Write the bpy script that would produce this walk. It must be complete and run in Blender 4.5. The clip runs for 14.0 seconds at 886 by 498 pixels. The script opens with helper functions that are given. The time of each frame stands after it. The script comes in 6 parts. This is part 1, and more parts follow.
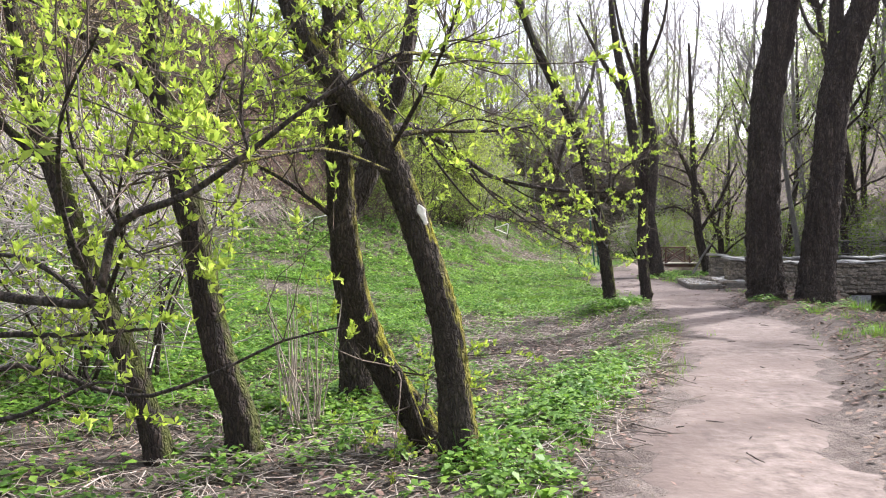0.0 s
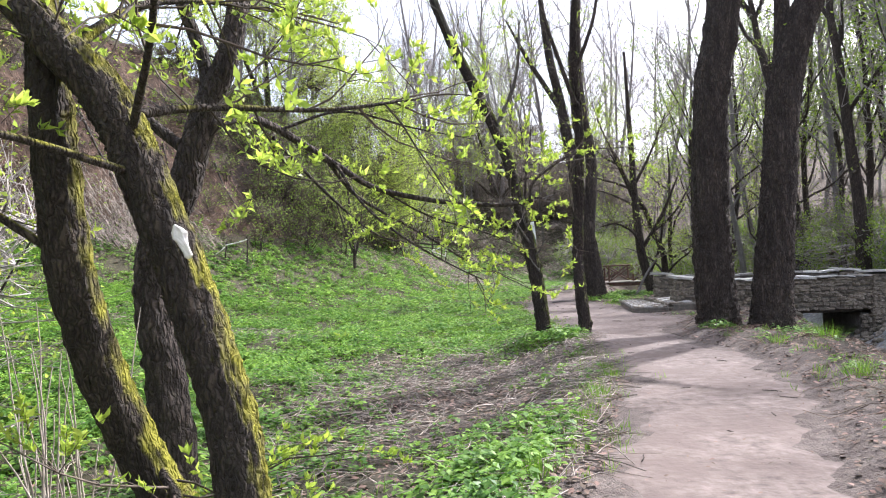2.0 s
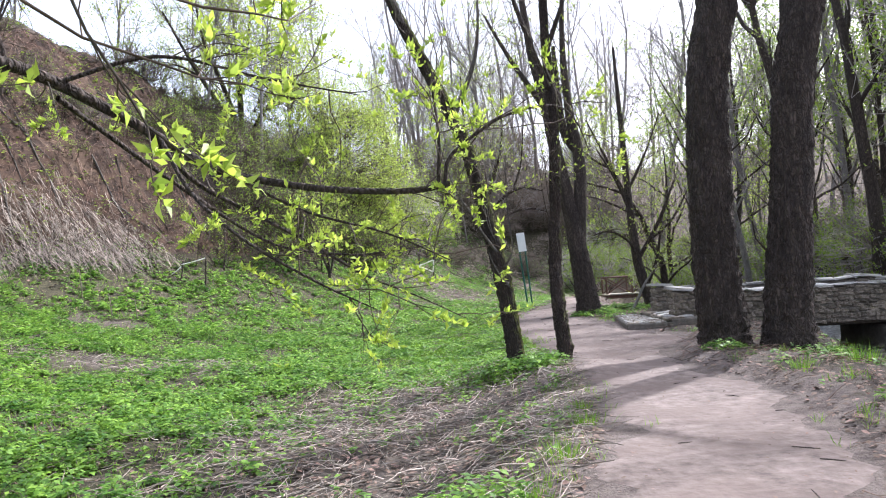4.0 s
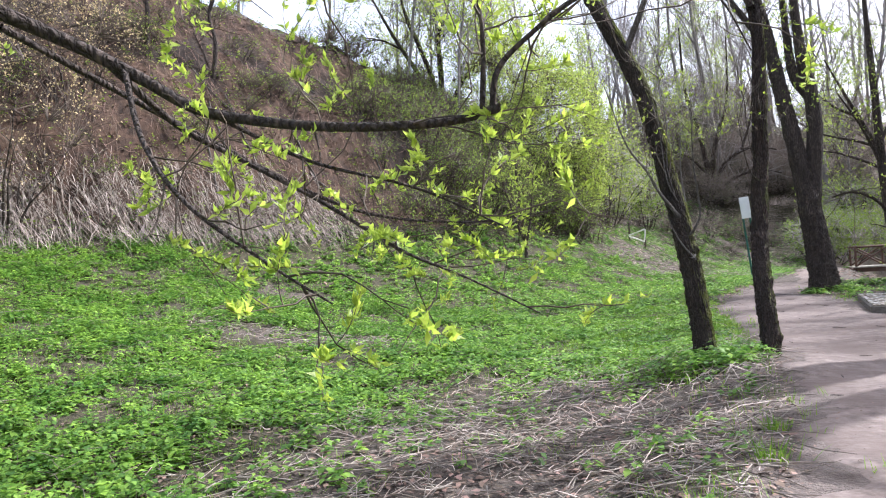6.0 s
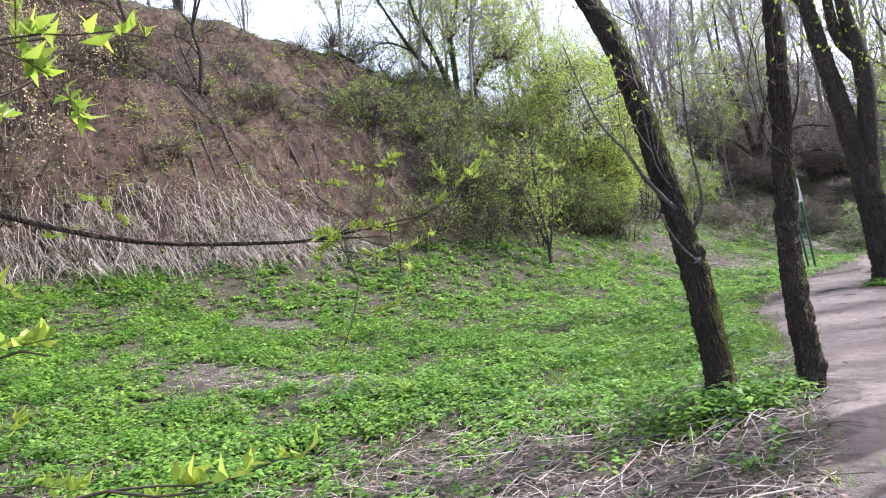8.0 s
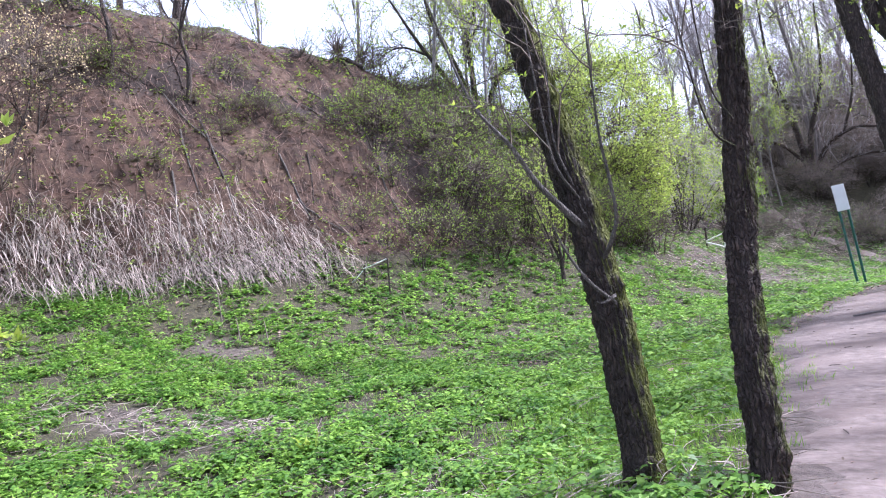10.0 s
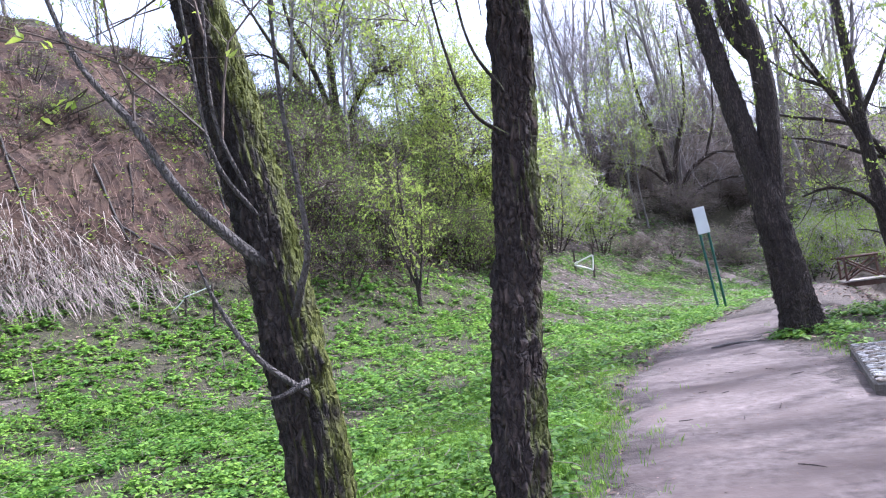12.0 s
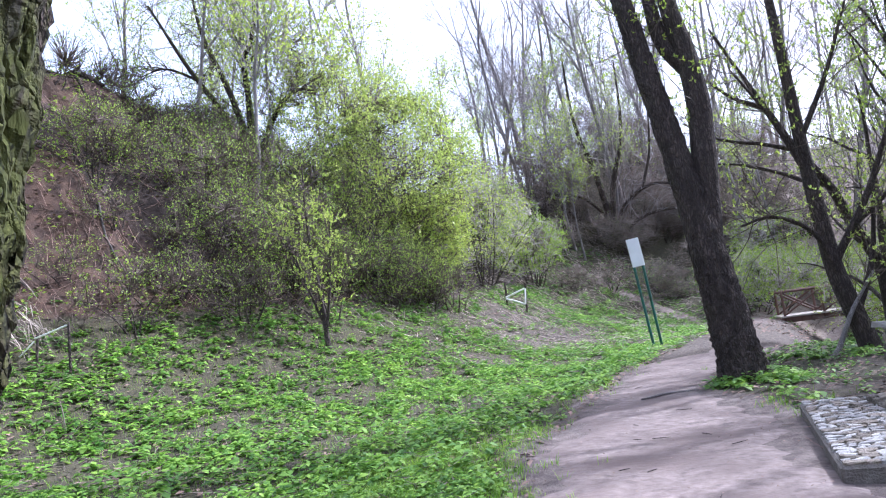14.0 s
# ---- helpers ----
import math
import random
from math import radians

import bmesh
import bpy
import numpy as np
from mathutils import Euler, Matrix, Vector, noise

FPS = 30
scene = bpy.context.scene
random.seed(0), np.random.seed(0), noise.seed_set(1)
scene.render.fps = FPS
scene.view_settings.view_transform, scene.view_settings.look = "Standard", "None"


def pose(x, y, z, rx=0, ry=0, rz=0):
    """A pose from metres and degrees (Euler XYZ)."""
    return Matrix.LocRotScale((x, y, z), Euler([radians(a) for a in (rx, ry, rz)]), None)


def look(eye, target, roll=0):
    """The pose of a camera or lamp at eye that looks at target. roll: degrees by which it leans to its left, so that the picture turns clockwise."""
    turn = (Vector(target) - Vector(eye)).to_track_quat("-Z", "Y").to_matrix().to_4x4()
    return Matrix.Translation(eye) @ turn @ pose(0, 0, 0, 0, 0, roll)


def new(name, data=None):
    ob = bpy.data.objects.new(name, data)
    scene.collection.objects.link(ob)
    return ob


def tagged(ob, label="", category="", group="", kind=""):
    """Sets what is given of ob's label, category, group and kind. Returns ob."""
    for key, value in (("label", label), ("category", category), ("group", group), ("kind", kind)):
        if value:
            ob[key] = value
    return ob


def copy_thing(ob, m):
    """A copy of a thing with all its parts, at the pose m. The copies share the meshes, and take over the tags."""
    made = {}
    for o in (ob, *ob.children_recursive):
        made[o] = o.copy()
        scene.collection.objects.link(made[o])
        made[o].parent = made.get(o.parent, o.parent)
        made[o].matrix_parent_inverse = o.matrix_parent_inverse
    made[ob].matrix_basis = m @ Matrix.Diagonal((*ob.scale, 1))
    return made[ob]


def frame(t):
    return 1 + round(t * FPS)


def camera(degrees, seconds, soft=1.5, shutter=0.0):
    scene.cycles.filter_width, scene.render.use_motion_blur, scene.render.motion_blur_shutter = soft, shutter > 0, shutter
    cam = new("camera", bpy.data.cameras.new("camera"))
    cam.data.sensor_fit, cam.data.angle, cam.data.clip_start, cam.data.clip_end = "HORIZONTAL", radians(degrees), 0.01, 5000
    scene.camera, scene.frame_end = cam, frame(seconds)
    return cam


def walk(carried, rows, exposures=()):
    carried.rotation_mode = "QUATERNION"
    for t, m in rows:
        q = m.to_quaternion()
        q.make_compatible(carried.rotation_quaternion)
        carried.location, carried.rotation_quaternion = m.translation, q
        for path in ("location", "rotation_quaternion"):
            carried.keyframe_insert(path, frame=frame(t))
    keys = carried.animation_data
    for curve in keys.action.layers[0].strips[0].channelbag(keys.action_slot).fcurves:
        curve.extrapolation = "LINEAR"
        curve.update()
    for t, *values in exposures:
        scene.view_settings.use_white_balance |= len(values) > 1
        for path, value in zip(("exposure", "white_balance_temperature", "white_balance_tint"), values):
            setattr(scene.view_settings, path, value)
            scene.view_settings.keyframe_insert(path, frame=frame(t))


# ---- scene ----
cam = camera(62.3, 14.0, soft=1.12)
PATH = [
    (0, (0.486, -1.378, 1.363), (0.284, 0.612, 1.345), -0.7),
    (0.5, (0.566, -0.863, 1.41), (0.31, 1.121, 1.422), 0.9),
    (1, (0.731, -0.334, 1.417), (0.536, 1.656, 1.464), 0.4),
    (1.5, (0.859, 0.209, 1.4), (0.717, 2.203, 1.434), -1.4),
    (2, (0.992, 0.713, 1.426), (0.933, 2.712, 1.465), -2.3),
    (2.5, (1.206, 1.249, 1.419), (1.189, 3.249, 1.471), -2.5),
    (2.7, (1.261, 1.439, 1.398), (1.232, 3.439, 1.447), -2.8),
    (4.8, (1.909, 3.472, 1.365), (1.806, 5.467, 1.465), -4.7),
    (5, (1.958, 3.592, 1.361), (1.765, 5.581, 1.455), -5.0),
    (5.5, (2.173, 4.007, 1.398), (1.679, 5.943, 1.493), -3.2),
    (6, (2.301, 4.425, 1.353), (1.646, 6.314, 1.394), -3.7),
    (6.5, (2.394, 4.981, 1.363), (1.81, 6.894, 1.408), -4.6),
    (7, (2.532, 5.59, 1.37), (1.951, 7.504, 1.4), -5.5),
    (7.2, (2.576, 5.836, 1.397), (1.952, 7.736, 1.43), -6.0),
    (9.3, (3.14, 8.177, 1.392), (2.271, 9.975, 1.503), -7.8),
    (9.5, (3.221, 8.412, 1.38), (2.36, 10.214, 1.486), -8.1),
    (10, (3.439, 8.954, 1.417), (2.527, 10.729, 1.538), -7.5),
    (10.5, (3.528, 9.515, 1.422), (2.613, 11.288, 1.553), -6.7),
    (11, (3.587, 10.012, 1.437), (2.69, 11.797, 1.532), -6.2),
    (11.5, (3.672, 10.551, 1.471), (2.836, 12.361, 1.621), -6.0),
    (12, (3.636, 11.082, 1.496), (3.008, 12.976, 1.63), -8.0),
    (12.5, (3.696, 11.576, 1.499), (3.218, 13.514, 1.623), -8.3),
    (13, (3.764, 12.063, 1.52), (3.236, 13.983, 1.701), -8.2),
    (13.5, (3.748, 12.593, 1.57), (3.211, 14.51, 1.762), -8.5),
    (14, (3.861, 13.128, 1.557), (3.385, 15.061, 1.754), -8.0),
]
walk(cam, [(t, look(eye, target, roll)) for t, eye, target, roll in PATH],
     [(0, 1.12, 6050, 14), (2.5, 1.15, 5800, 14), (7, 1.1, 5700, 14), (9.5, 1.28, 5400, 23), (12, 1.3, 5200, 22), (14, 1.25, 5200, 20)])

# ---------------------------------------------------------------- light
world = bpy.data.worlds.new("world")
scene.world = world
world.use_nodes = True
wn = world.node_tree
sky = wn.nodes.new("ShaderNodeTexSky")
sky.sky_type = "NISHITA"
sky.sun_disc = False
sky.sun_elevation, sky.sun_rotation = radians(44), radians(50)
sky.air_density, sky.dust_density, sky.ozone_density = 1.0, 7.0, 0.5
haze = wn.nodes.new("ShaderNodeMix")  # thin high cloud whitens the blue
haze.data_type = "RGBA"
haze.inputs["Factor"].default_value = 0.38
haze.inputs[7].default_value = (7.2, 7.3, 7.5, 1)
wn.links.new(sky.outputs[0], haze.inputs[6])
wn.links.new(haze.outputs[2], wn.nodes["Background"].inputs[0])
wn.nodes["Background"].inputs[1].default_value = 0.15
sun = new("sun", bpy.data.lights.new("sun", "SUN"))
sun.data.energy, sun.data.angle, sun.data.color = 3.9, radians(1.0), (1.0, 0.96, 0.9)
sun.matrix_world = look((0, 0, 30), (-math.sin(radians(50)), -math.cos(radians(50)), 30 - math.tan(radians(44))))

# ---------------------------------------------------------------- materials


def material(name, stops, scale=4.0, rough=0.85, bump=0.4, bump_scale=30.0, stretch=(1, 1, 1), stain=None, stain_scale=0.6,
             translucent=0.0, island=0.0, metal=0.0):
    """Noise-driven colour over two scales, with bump; stops: dark to light colours."""
    m = bpy.data.materials.new(name)
    m.use_nodes = True
    nt = m.node_tree
    nodes, links = nt.nodes, nt.links
    bsdf = nodes["Principled BSDF"]
    tc = nodes.new("ShaderNodeTexCoord")
    mp = nodes.new("ShaderNodeMapping")
    mp.inputs["Scale"].default_value = stretch
    links.new(tc.outputs["Object"], mp.inputs["Vector"])
    n1 = nodes.new("ShaderNodeTexNoise")
    n1.inputs["Scale"].default_value, n1.inputs["Detail"].default_value = scale, 7
    n1.inputs["Roughness"].default_value = 0.65
    links.new(mp.outputs[0], n1.inputs["Vector"])
    ramp = nodes.new("ShaderNodeValToRGB")
    el = ramp.color_ramp.elements
    while len(el) < len(stops):
        el.new(0.5)
    for k, c in enumerate(stops):
        el[k].position = 0.3 + 0.4 * k / max(1, len(stops) - 1)
        el[k].color = (*c, 1)
    links.new(n1.outputs["Fac"], ramp.inputs[0])
    col = ramp.outputs[0]
    if stain:
        n2 = nodes.new("ShaderNodeTexNoise")
        n2.inputs["Scale"].default_value, n2.inputs["Detail"].default_value = stain_scale, 5
        links.new(tc.outputs["Object"], n2.inputs["Vector"])
        r2 = nodes.new("ShaderNodeValToRGB")
        r2.color_ramp.elements[0].position, r2.color_ramp.elements[1].position = 0.45, 0.62
        links.new(n2.outputs["Fac"], r2.inputs[0])
        mx = nodes.new("ShaderNodeMix")
        mx.data_type = "RGBA"
        links.new(r2.outputs[0], mx.inputs["Factor"])
        links.new(col, mx.inputs[6])
        mx.inputs[7].default_value = (*stain, 1)
        col = mx.outputs[2]
    if island:
        geo = nodes.new("ShaderNodeNewGeometry")
        hsv = nodes.new("ShaderNodeHueSaturation")
        mr = nodes.new("ShaderNodeMapRange")
        mr.inputs["To Min"].default_value, mr.inputs["To Max"].default_value = 1 - island, 1 + island
        links.new(geo.outputs["Random Per Island"], mr.inputs["Value"])
        links.new(mr.outputs[0], hsv.inputs["Value"])
        mh = nodes.new("ShaderNodeMapRange")
        mh.inputs["To Min"].default_value, mh.inputs["To Max"].default_value = 0.5 + 0.03 * island, 0.5 - 0.05 * island
        links.new(geo.outputs["Random Per Island"], mh.inputs["Value"])
        links.new(mh.outputs[0], hsv.inputs["Hue"])
        links.new(col, hsv.inputs["Color"])
        col = hsv.outputs[0]
    links.new(col, bsdf.inputs["Base Color"])
    bsdf.inputs["Roughness"].default_value = rough
    bsdf.inputs["Metallic"].default_value = metal
    if bump:
        n3 = nodes.new("ShaderNodeTexNoise")
        n3.inputs["Scale"].default_value, n3.inputs["Detail"].default_value = bump_scale, 6
        links.new(mp.outputs[0], n3.inputs["Vector"])
        bp = nodes.new("ShaderNodeBump")
        bp.inputs["Strength"].default_value, bp.inputs["Distance"].default_value = bump, 0.03
        links.new(n3.outputs["Fac"], bp.inputs["Height"])
        links.new(bp.outputs[0], bsdf.inputs["Normal"])
    if translucent:
        tr = nodes.new("ShaderNodeBsdfTranslucent")
        links.new(col, tr.inputs["Color"])
        ms = nodes.new("ShaderNodeMixShader")
        ms.inputs[0].default_value = translucent
        links.new(bsdf.outputs[0], ms.inputs[1])
        links.new(tr.outputs[0], ms.inputs[2])
        links.new(ms.outputs[0], nodes["Material Output"].inputs["Surface"])
    return m


def bark_material(name, dark, light, moss=None, moss_amount=0.5, stretch=6.0, crack_scale=62.0, depth=0.016):
    """Furrowed bark: noise drawn out along the stem, cracks by bump, and moss in patches on one side."""
    m = material(name, (dark, light), scale=9.0, rough=0.95, bump=1.0, bump_scale=22.0, stretch=(1, 1, 1 / stretch))
    nd, lk = m.node_tree.nodes, m.node_tree.links
    tco = nd.new("ShaderNodeTexCoord")
    wob = nd.new("ShaderNodeTexNoise")
    wob.inputs["Scale"].default_value, wob.inputs["Detail"].default_value = 11.0, 5
    lk.new(tco.outputs["Object"], wob.inputs["Vector"])
    off = nd.new("ShaderNodeVectorMath")
    off.operation = "MULTIPLY_ADD"
    off.inputs[1].default_value = (0.07, 0.07, 0.25)
    lk.new(wob.outputs["Color"], off.inputs[0])
    lk.new(tco.outputs["Object"], off.inputs[2])
    mpc = nd.new("ShaderNodeMapping")
    mpc.inputs["Scale"].default_value = (1, 1, 0.22)
    lk.new(off.outputs[0], mpc.inputs["Vector"])
    vor = nd.new("ShaderNodeTexVoronoi")
    vor.feature = "DISTANCE_TO_EDGE"
    vor.inputs["Scale"].default_value = crack_scale
    lk.new(mpc.outputs[0], vor.inputs["Vector"])
    crack = nd.new("ShaderNodeMapRange")
    crack.inputs["From Max"].default_value = 0.34
    crack.inputs["To Min"].default_value = 0.15
    lk.new(vor.outputs["Distance"], crack.inputs["Value"])
    pr = nd["Principled BSDF"]
    old = pr.inputs["Base Color"].links[0].from_socket
    dk = nd.new("ShaderNodeMix")
    dk.data_type = "RGBA"
    lk.new(crack.outputs[0], dk.inputs["Factor"])
    dk.inputs[6].default_value = (dark[0] * 0.8, dark[1] * 0.8, dark[2] * 0.8, 1)
    lk.new(old, dk.inputs[7])
    lk.new(dk.outputs[2], pr.inputs["Base Color"])
    bmp = pr.inputs["Normal"].links[0].from_node
    b2 = nd.new("ShaderNodeBump")
    b2.inputs["Strength"].default_value, b2.inputs["Distance"].default_value = 0.85, depth
    lk.new(crack.outputs[0], b2.inputs["Height"])
    lk.new(bmp.outputs[0], b2.inputs["Normal"])
    lk.new(b2.outputs[0], pr.inputs["Normal"])
    if moss:
        nt = m.node_tree
        nodes, links = nt.nodes, nt.links
        bsdf = nodes["Principled BSDF"]
        base = bsdf.inputs["Base Color"].links[0].from_socket
        geo = nodes.new("ShaderNodeNewGeometry")
        dot = nodes.new("ShaderNodeVectorMath")
        dot.operation = "DOT_PRODUCT"
        dot.inputs[1].default_value = (0.88, 0.12, 0.42)
        links.new(geo.outputs["Normal"], dot.inputs[0])
        tc = nodes.new("ShaderNodeTexCoord")
        n = nodes.new("ShaderNodeTexNoise")
        n.inputs["Scale"].default_value, n.inputs["Detail"].default_value = 5.0, 6
        links.new(tc.outputs["Object"], n.inputs["Vector"])
        add = nodes.new("ShaderNodeMath")
        links.new(dot.outputs["Value"], add.inputs[0])
        ml = nodes.new("ShaderNodeMath")
        ml.operation = "MULTIPLY"
        ml.inputs[1].default_value = 1.8
        links.new(n.outputs["Fac"], ml.inputs[0])
        links.new(ml.outputs[0], add.inputs[1])
        mr = nodes.new("ShaderNodeMapRange")
        mr.inputs["From Min"].default_value = 1.75 - moss_amount
        mr.inputs["From Max"].default_value = 2.15 - moss_amount
        links.new(add.outputs[0], mr.inputs["Value"])
        mx = nodes.new("ShaderNodeMix")
        mx.data_type = "RGBA"
        links.new(mr.outputs[0], mx.inputs["Factor"])
        links.new(base, mx.inputs[6])
        mx.inputs[7].default_value = (*moss, 1)
        links.new(mx.outputs[2], bsdf.inputs["Base Color"])
    return m


def masked_ground():
    """Soil, leaf litter, green cover and brown hillside, blended by the masks that the ground's mesh carries."""
    m = material("earth", ((0.03, 0.023, 0.018), (0.08, 0.063, 0.05), (0.16, 0.13, 0.105)), scale=9.0, rough=1.0, bump=0.9, bump_scale=45.0)
    nt = m.node_tree
    nodes, links = nt.nodes, nt.links
    bsdf = nodes["Principled BSDF"]
    col = bsdf.inputs["Base Color"].links[0].from_socket
    tc = nodes.new("ShaderNodeTexCoord")
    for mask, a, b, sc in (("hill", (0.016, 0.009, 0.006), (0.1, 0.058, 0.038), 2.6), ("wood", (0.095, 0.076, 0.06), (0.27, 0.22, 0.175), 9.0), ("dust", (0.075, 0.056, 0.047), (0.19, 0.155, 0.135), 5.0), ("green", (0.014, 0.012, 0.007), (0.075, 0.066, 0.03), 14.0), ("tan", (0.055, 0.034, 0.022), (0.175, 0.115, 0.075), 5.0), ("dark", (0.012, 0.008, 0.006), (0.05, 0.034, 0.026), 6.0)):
        n = nodes.new("ShaderNodeTexNoise")
        n.inputs["Scale"].default_value, n.inputs["Detail"].default_value, n.inputs["Roughness"].default_value = sc, 8, 0.7
        links.new(tc.outputs["Object"], n.inputs["Vector"])
        r = nodes.new("ShaderNodeValToRGB")
        r.color_ramp.elements[0].position, r.color_ramp.elements[1].position = 0.35, 0.65
        r.color_ramp.elements[0].color, r.color_ramp.elements[1].color = (*a, 1), (*b, 1)
        links.new(n.outputs["Fac"], r.inputs[0])
        at = nodes.new("ShaderNodeAttribute")
        at.attribute_name = mask
        n2 = nodes.new("ShaderNodeTexNoise")
        n2.inputs["Scale"].default_value, n2.inputs["Detail"].default_value = 6.0, 8
        links.new(tc.outputs["Object"], n2.inputs["Vector"])
        sub = nodes.new("ShaderNodeMath")
        sub.operation = "ADD"
        links.new(at.outputs["Fac"], sub.inputs[0])
        links.new(n2.outputs["Fac"], sub.inputs[1])
        mr = nodes.new("ShaderNodeMapRange")
        mr.inputs["From Min"].default_value, mr.inputs["From Max"].default_value = 0.85, 1.15
        links.new(sub.outputs[0], mr.inputs["Value"])
        mx = nodes.new("ShaderNodeMix")
        mx.data_type = "RGBA"
        links.new(mr.outputs[0], mx.inputs["Factor"])
        links.new(col, mx.inputs[6])
        links.new(r.outputs[0], mx.inputs[7])
        col = mx.outputs[2]
    links.new(col, bsdf.inputs["Base Color"])
    return m


EARTH = masked_ground()
DIRT = material("trodden_dirt", ((0.09, 0.067, 0.057), (0.178, 0.139, 0.121), (0.262, 0.213, 0.19)), scale=7.0, rough=0.95, bump=0.5, bump_scale=13.0,
                stain=(0.145, 0.109, 0.094), stain_scale=1.1)
BARK_DARK = bark_material("bark_dark", (0.03, 0.022, 0.018), (0.15, 0.113, 0.092), crack_scale=27.0, depth=0.045)
BARK_BROWN = bark_material("bark_brown", (0.026, 0.018, 0.015), (0.135, 0.096, 0.074), moss=(0.075, 0.085, 0.014), moss_amount=0.3, crack_scale=36.0, depth=0.035)
BARK_MOSSY = bark_material("bark_mossy", (0.024, 0.018, 0.014), (0.115, 0.085, 0.064), moss=(0.095, 0.105, 0.014), moss_amount=0.4, crack_scale=40.0, depth=0.03)
BARK_MOSS = bark_material("bark_bright_moss", (0.032, 0.024, 0.018), (0.13, 0.1, 0.075), moss=(0.25, 0.235, 0.02), moss_amount=0.2, crack_scale=42.0, depth=0.03)
BARK_SHOOT = bark_material("bark_shoot", (0.085, 0.075, 0.066), (0.25, 0.22, 0.195), stretch=3)
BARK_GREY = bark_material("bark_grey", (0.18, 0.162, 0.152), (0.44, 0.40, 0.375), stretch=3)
TWIG = material("twig_bark", ((0.05, 0.038, 0.028), (0.15, 0.115, 0.085)), scale=12, rough=0.8, bump=0.3, island=0.3)
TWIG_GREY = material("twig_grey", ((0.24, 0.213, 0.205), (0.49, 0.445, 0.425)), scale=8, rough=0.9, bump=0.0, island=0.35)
TWIG_BRUSH = material("brush_twig", ((0.13, 0.105, 0.09), (0.31, 0.26, 0.22)), scale=8, rough=0.9, bump=0.0, island=0.35)
CUT_WOOD = material("cut_wood", ((0.68, 0.65, 0.58), (0.85, 0.83, 0.78)), scale=14, rough=0.7, bump=0.2)
LEAF_YOUNG = material("young_leaf", ((0.30, 0.43, 0.04), (0.52, 0.64, 0.12)), scale=6, rough=0.45, bump=0, translucent=0.62, island=0.3)
LEAF_BUSH = material("bush_leaf", ((0.29, 0.42, 0.055), (0.52, 0.62, 0.14)), scale=3, rough=0.5, bump=0, translucent=0.5, island=0.3)
LEAF_DIM = material("shrub_leaf", ((0.16, 0.28, 0.03), (0.34, 0.47, 0.07)), scale=3, rough=0.5, bump=0, translucent=0.5, island=0.35)
HERB = material("herb_leaf", ((0.05, 0.155, 0.018), (0.245, 0.43, 0.06)), scale=1.6, rough=0.5, bump=0, translucent=0.4, island=0.4)
GRASS = material("grass_blade", ((0.11, 0.25, 0.02), (0.27, 0.44, 0.05)), scale=2, rough=0.5, bump=0, translucent=0.4, island=0.3)
STRAW = material("dry_straw", ((0.08, 0.064, 0.051), (0.30, 0.255, 0.21)), scale=5, rough=0.85, bump=0, translucent=0.15, island=0.4)
STRAW_PALE = material("bleached_stalk", ((0.15, 0.122, 0.095), (0.50, 0.44, 0.37)), scale=5, rough=0.85, bump=0, island=0.5)
LITTER = material("leaf_litter", ((0.08, 0.05, 0.034), (0.29, 0.21, 0.155)), scale=5, rough=0.9, bump=0, island=0.5)
CATKIN = material("catkin", ((0.45, 0.36, 0.18), (0.6, 0.5, 0.28)), scale=6, rough=0.9, bump=0, translucent=0.3, island=0.3)
STONE = material("grey_stone", ((0.12, 0.097, 0.075), (0.25, 0.21, 0.168), (0.40, 0.35, 0.29)), scale=5, rough=0.9, bump=0.7, bump_scale=26, stain=(0.15, 0.13, 0.09), stain_scale=2.5)
STONE_LIGHT = material("pale_stone", ((0.27, 0.255, 0.235), (0.42, 0.405, 0.38), (0.55, 0.535, 0.51)), scale=6, rough=0.85, bump=0.6, bump_scale=30, stain=(0.3, 0.28, 0.24), stain_scale=3)
MORTAR = material("mortar", ((0.09, 0.078, 0.064), (0.19, 0.172, 0.148)), scale=10, rough=1.0, bump=0.8, bump_scale=50)
GREEN_PAINT = material("green_paint", ((0.015, 0.09, 0.07), (0.025, 0.13, 0.10)), scale=7, rough=0.45, bump=0.15, stain=(0.03, 0.08, 0.06), stain_scale=6)
WHITE_PAINT = material("white_paint", ((0.74, 0.75, 0.76), (0.84, 0.85, 0.86)), scale=3, rough=0.4, bump=0.05)
RED_WOOD = material("stained_wood", ((0.07, 0.034, 0.025), (0.16, 0.085, 0.062)), scale=6, rough=0.75, bump=0.4, stretch=(1, 1, 0.2))
DECK_WOOD = material("weathered_wood", ((0.36, 0.31, 0.27), (0.58, 0.51, 0.45)), scale=6, rough=0.8, bump=0.4)
TAPE = material("white_tape", ((0.70, 0.70, 0.66), (0.85, 0.85, 0.82)), scale=9, rough=0.5, bump=0.1)
IRON = material("dark_iron", ((0.02, 0.02, 0.02), (0.05, 0.05, 0.048)), scale=12, rough=0.6, bump=0.2)
GRAVEL = material("stream_gravel", ((0.05, 0.05, 0.05), (0.14, 0.14, 0.14), (0.26, 0.26, 0.26)), scale=11, rough=0.6, bump=1.0, bump_scale=30)

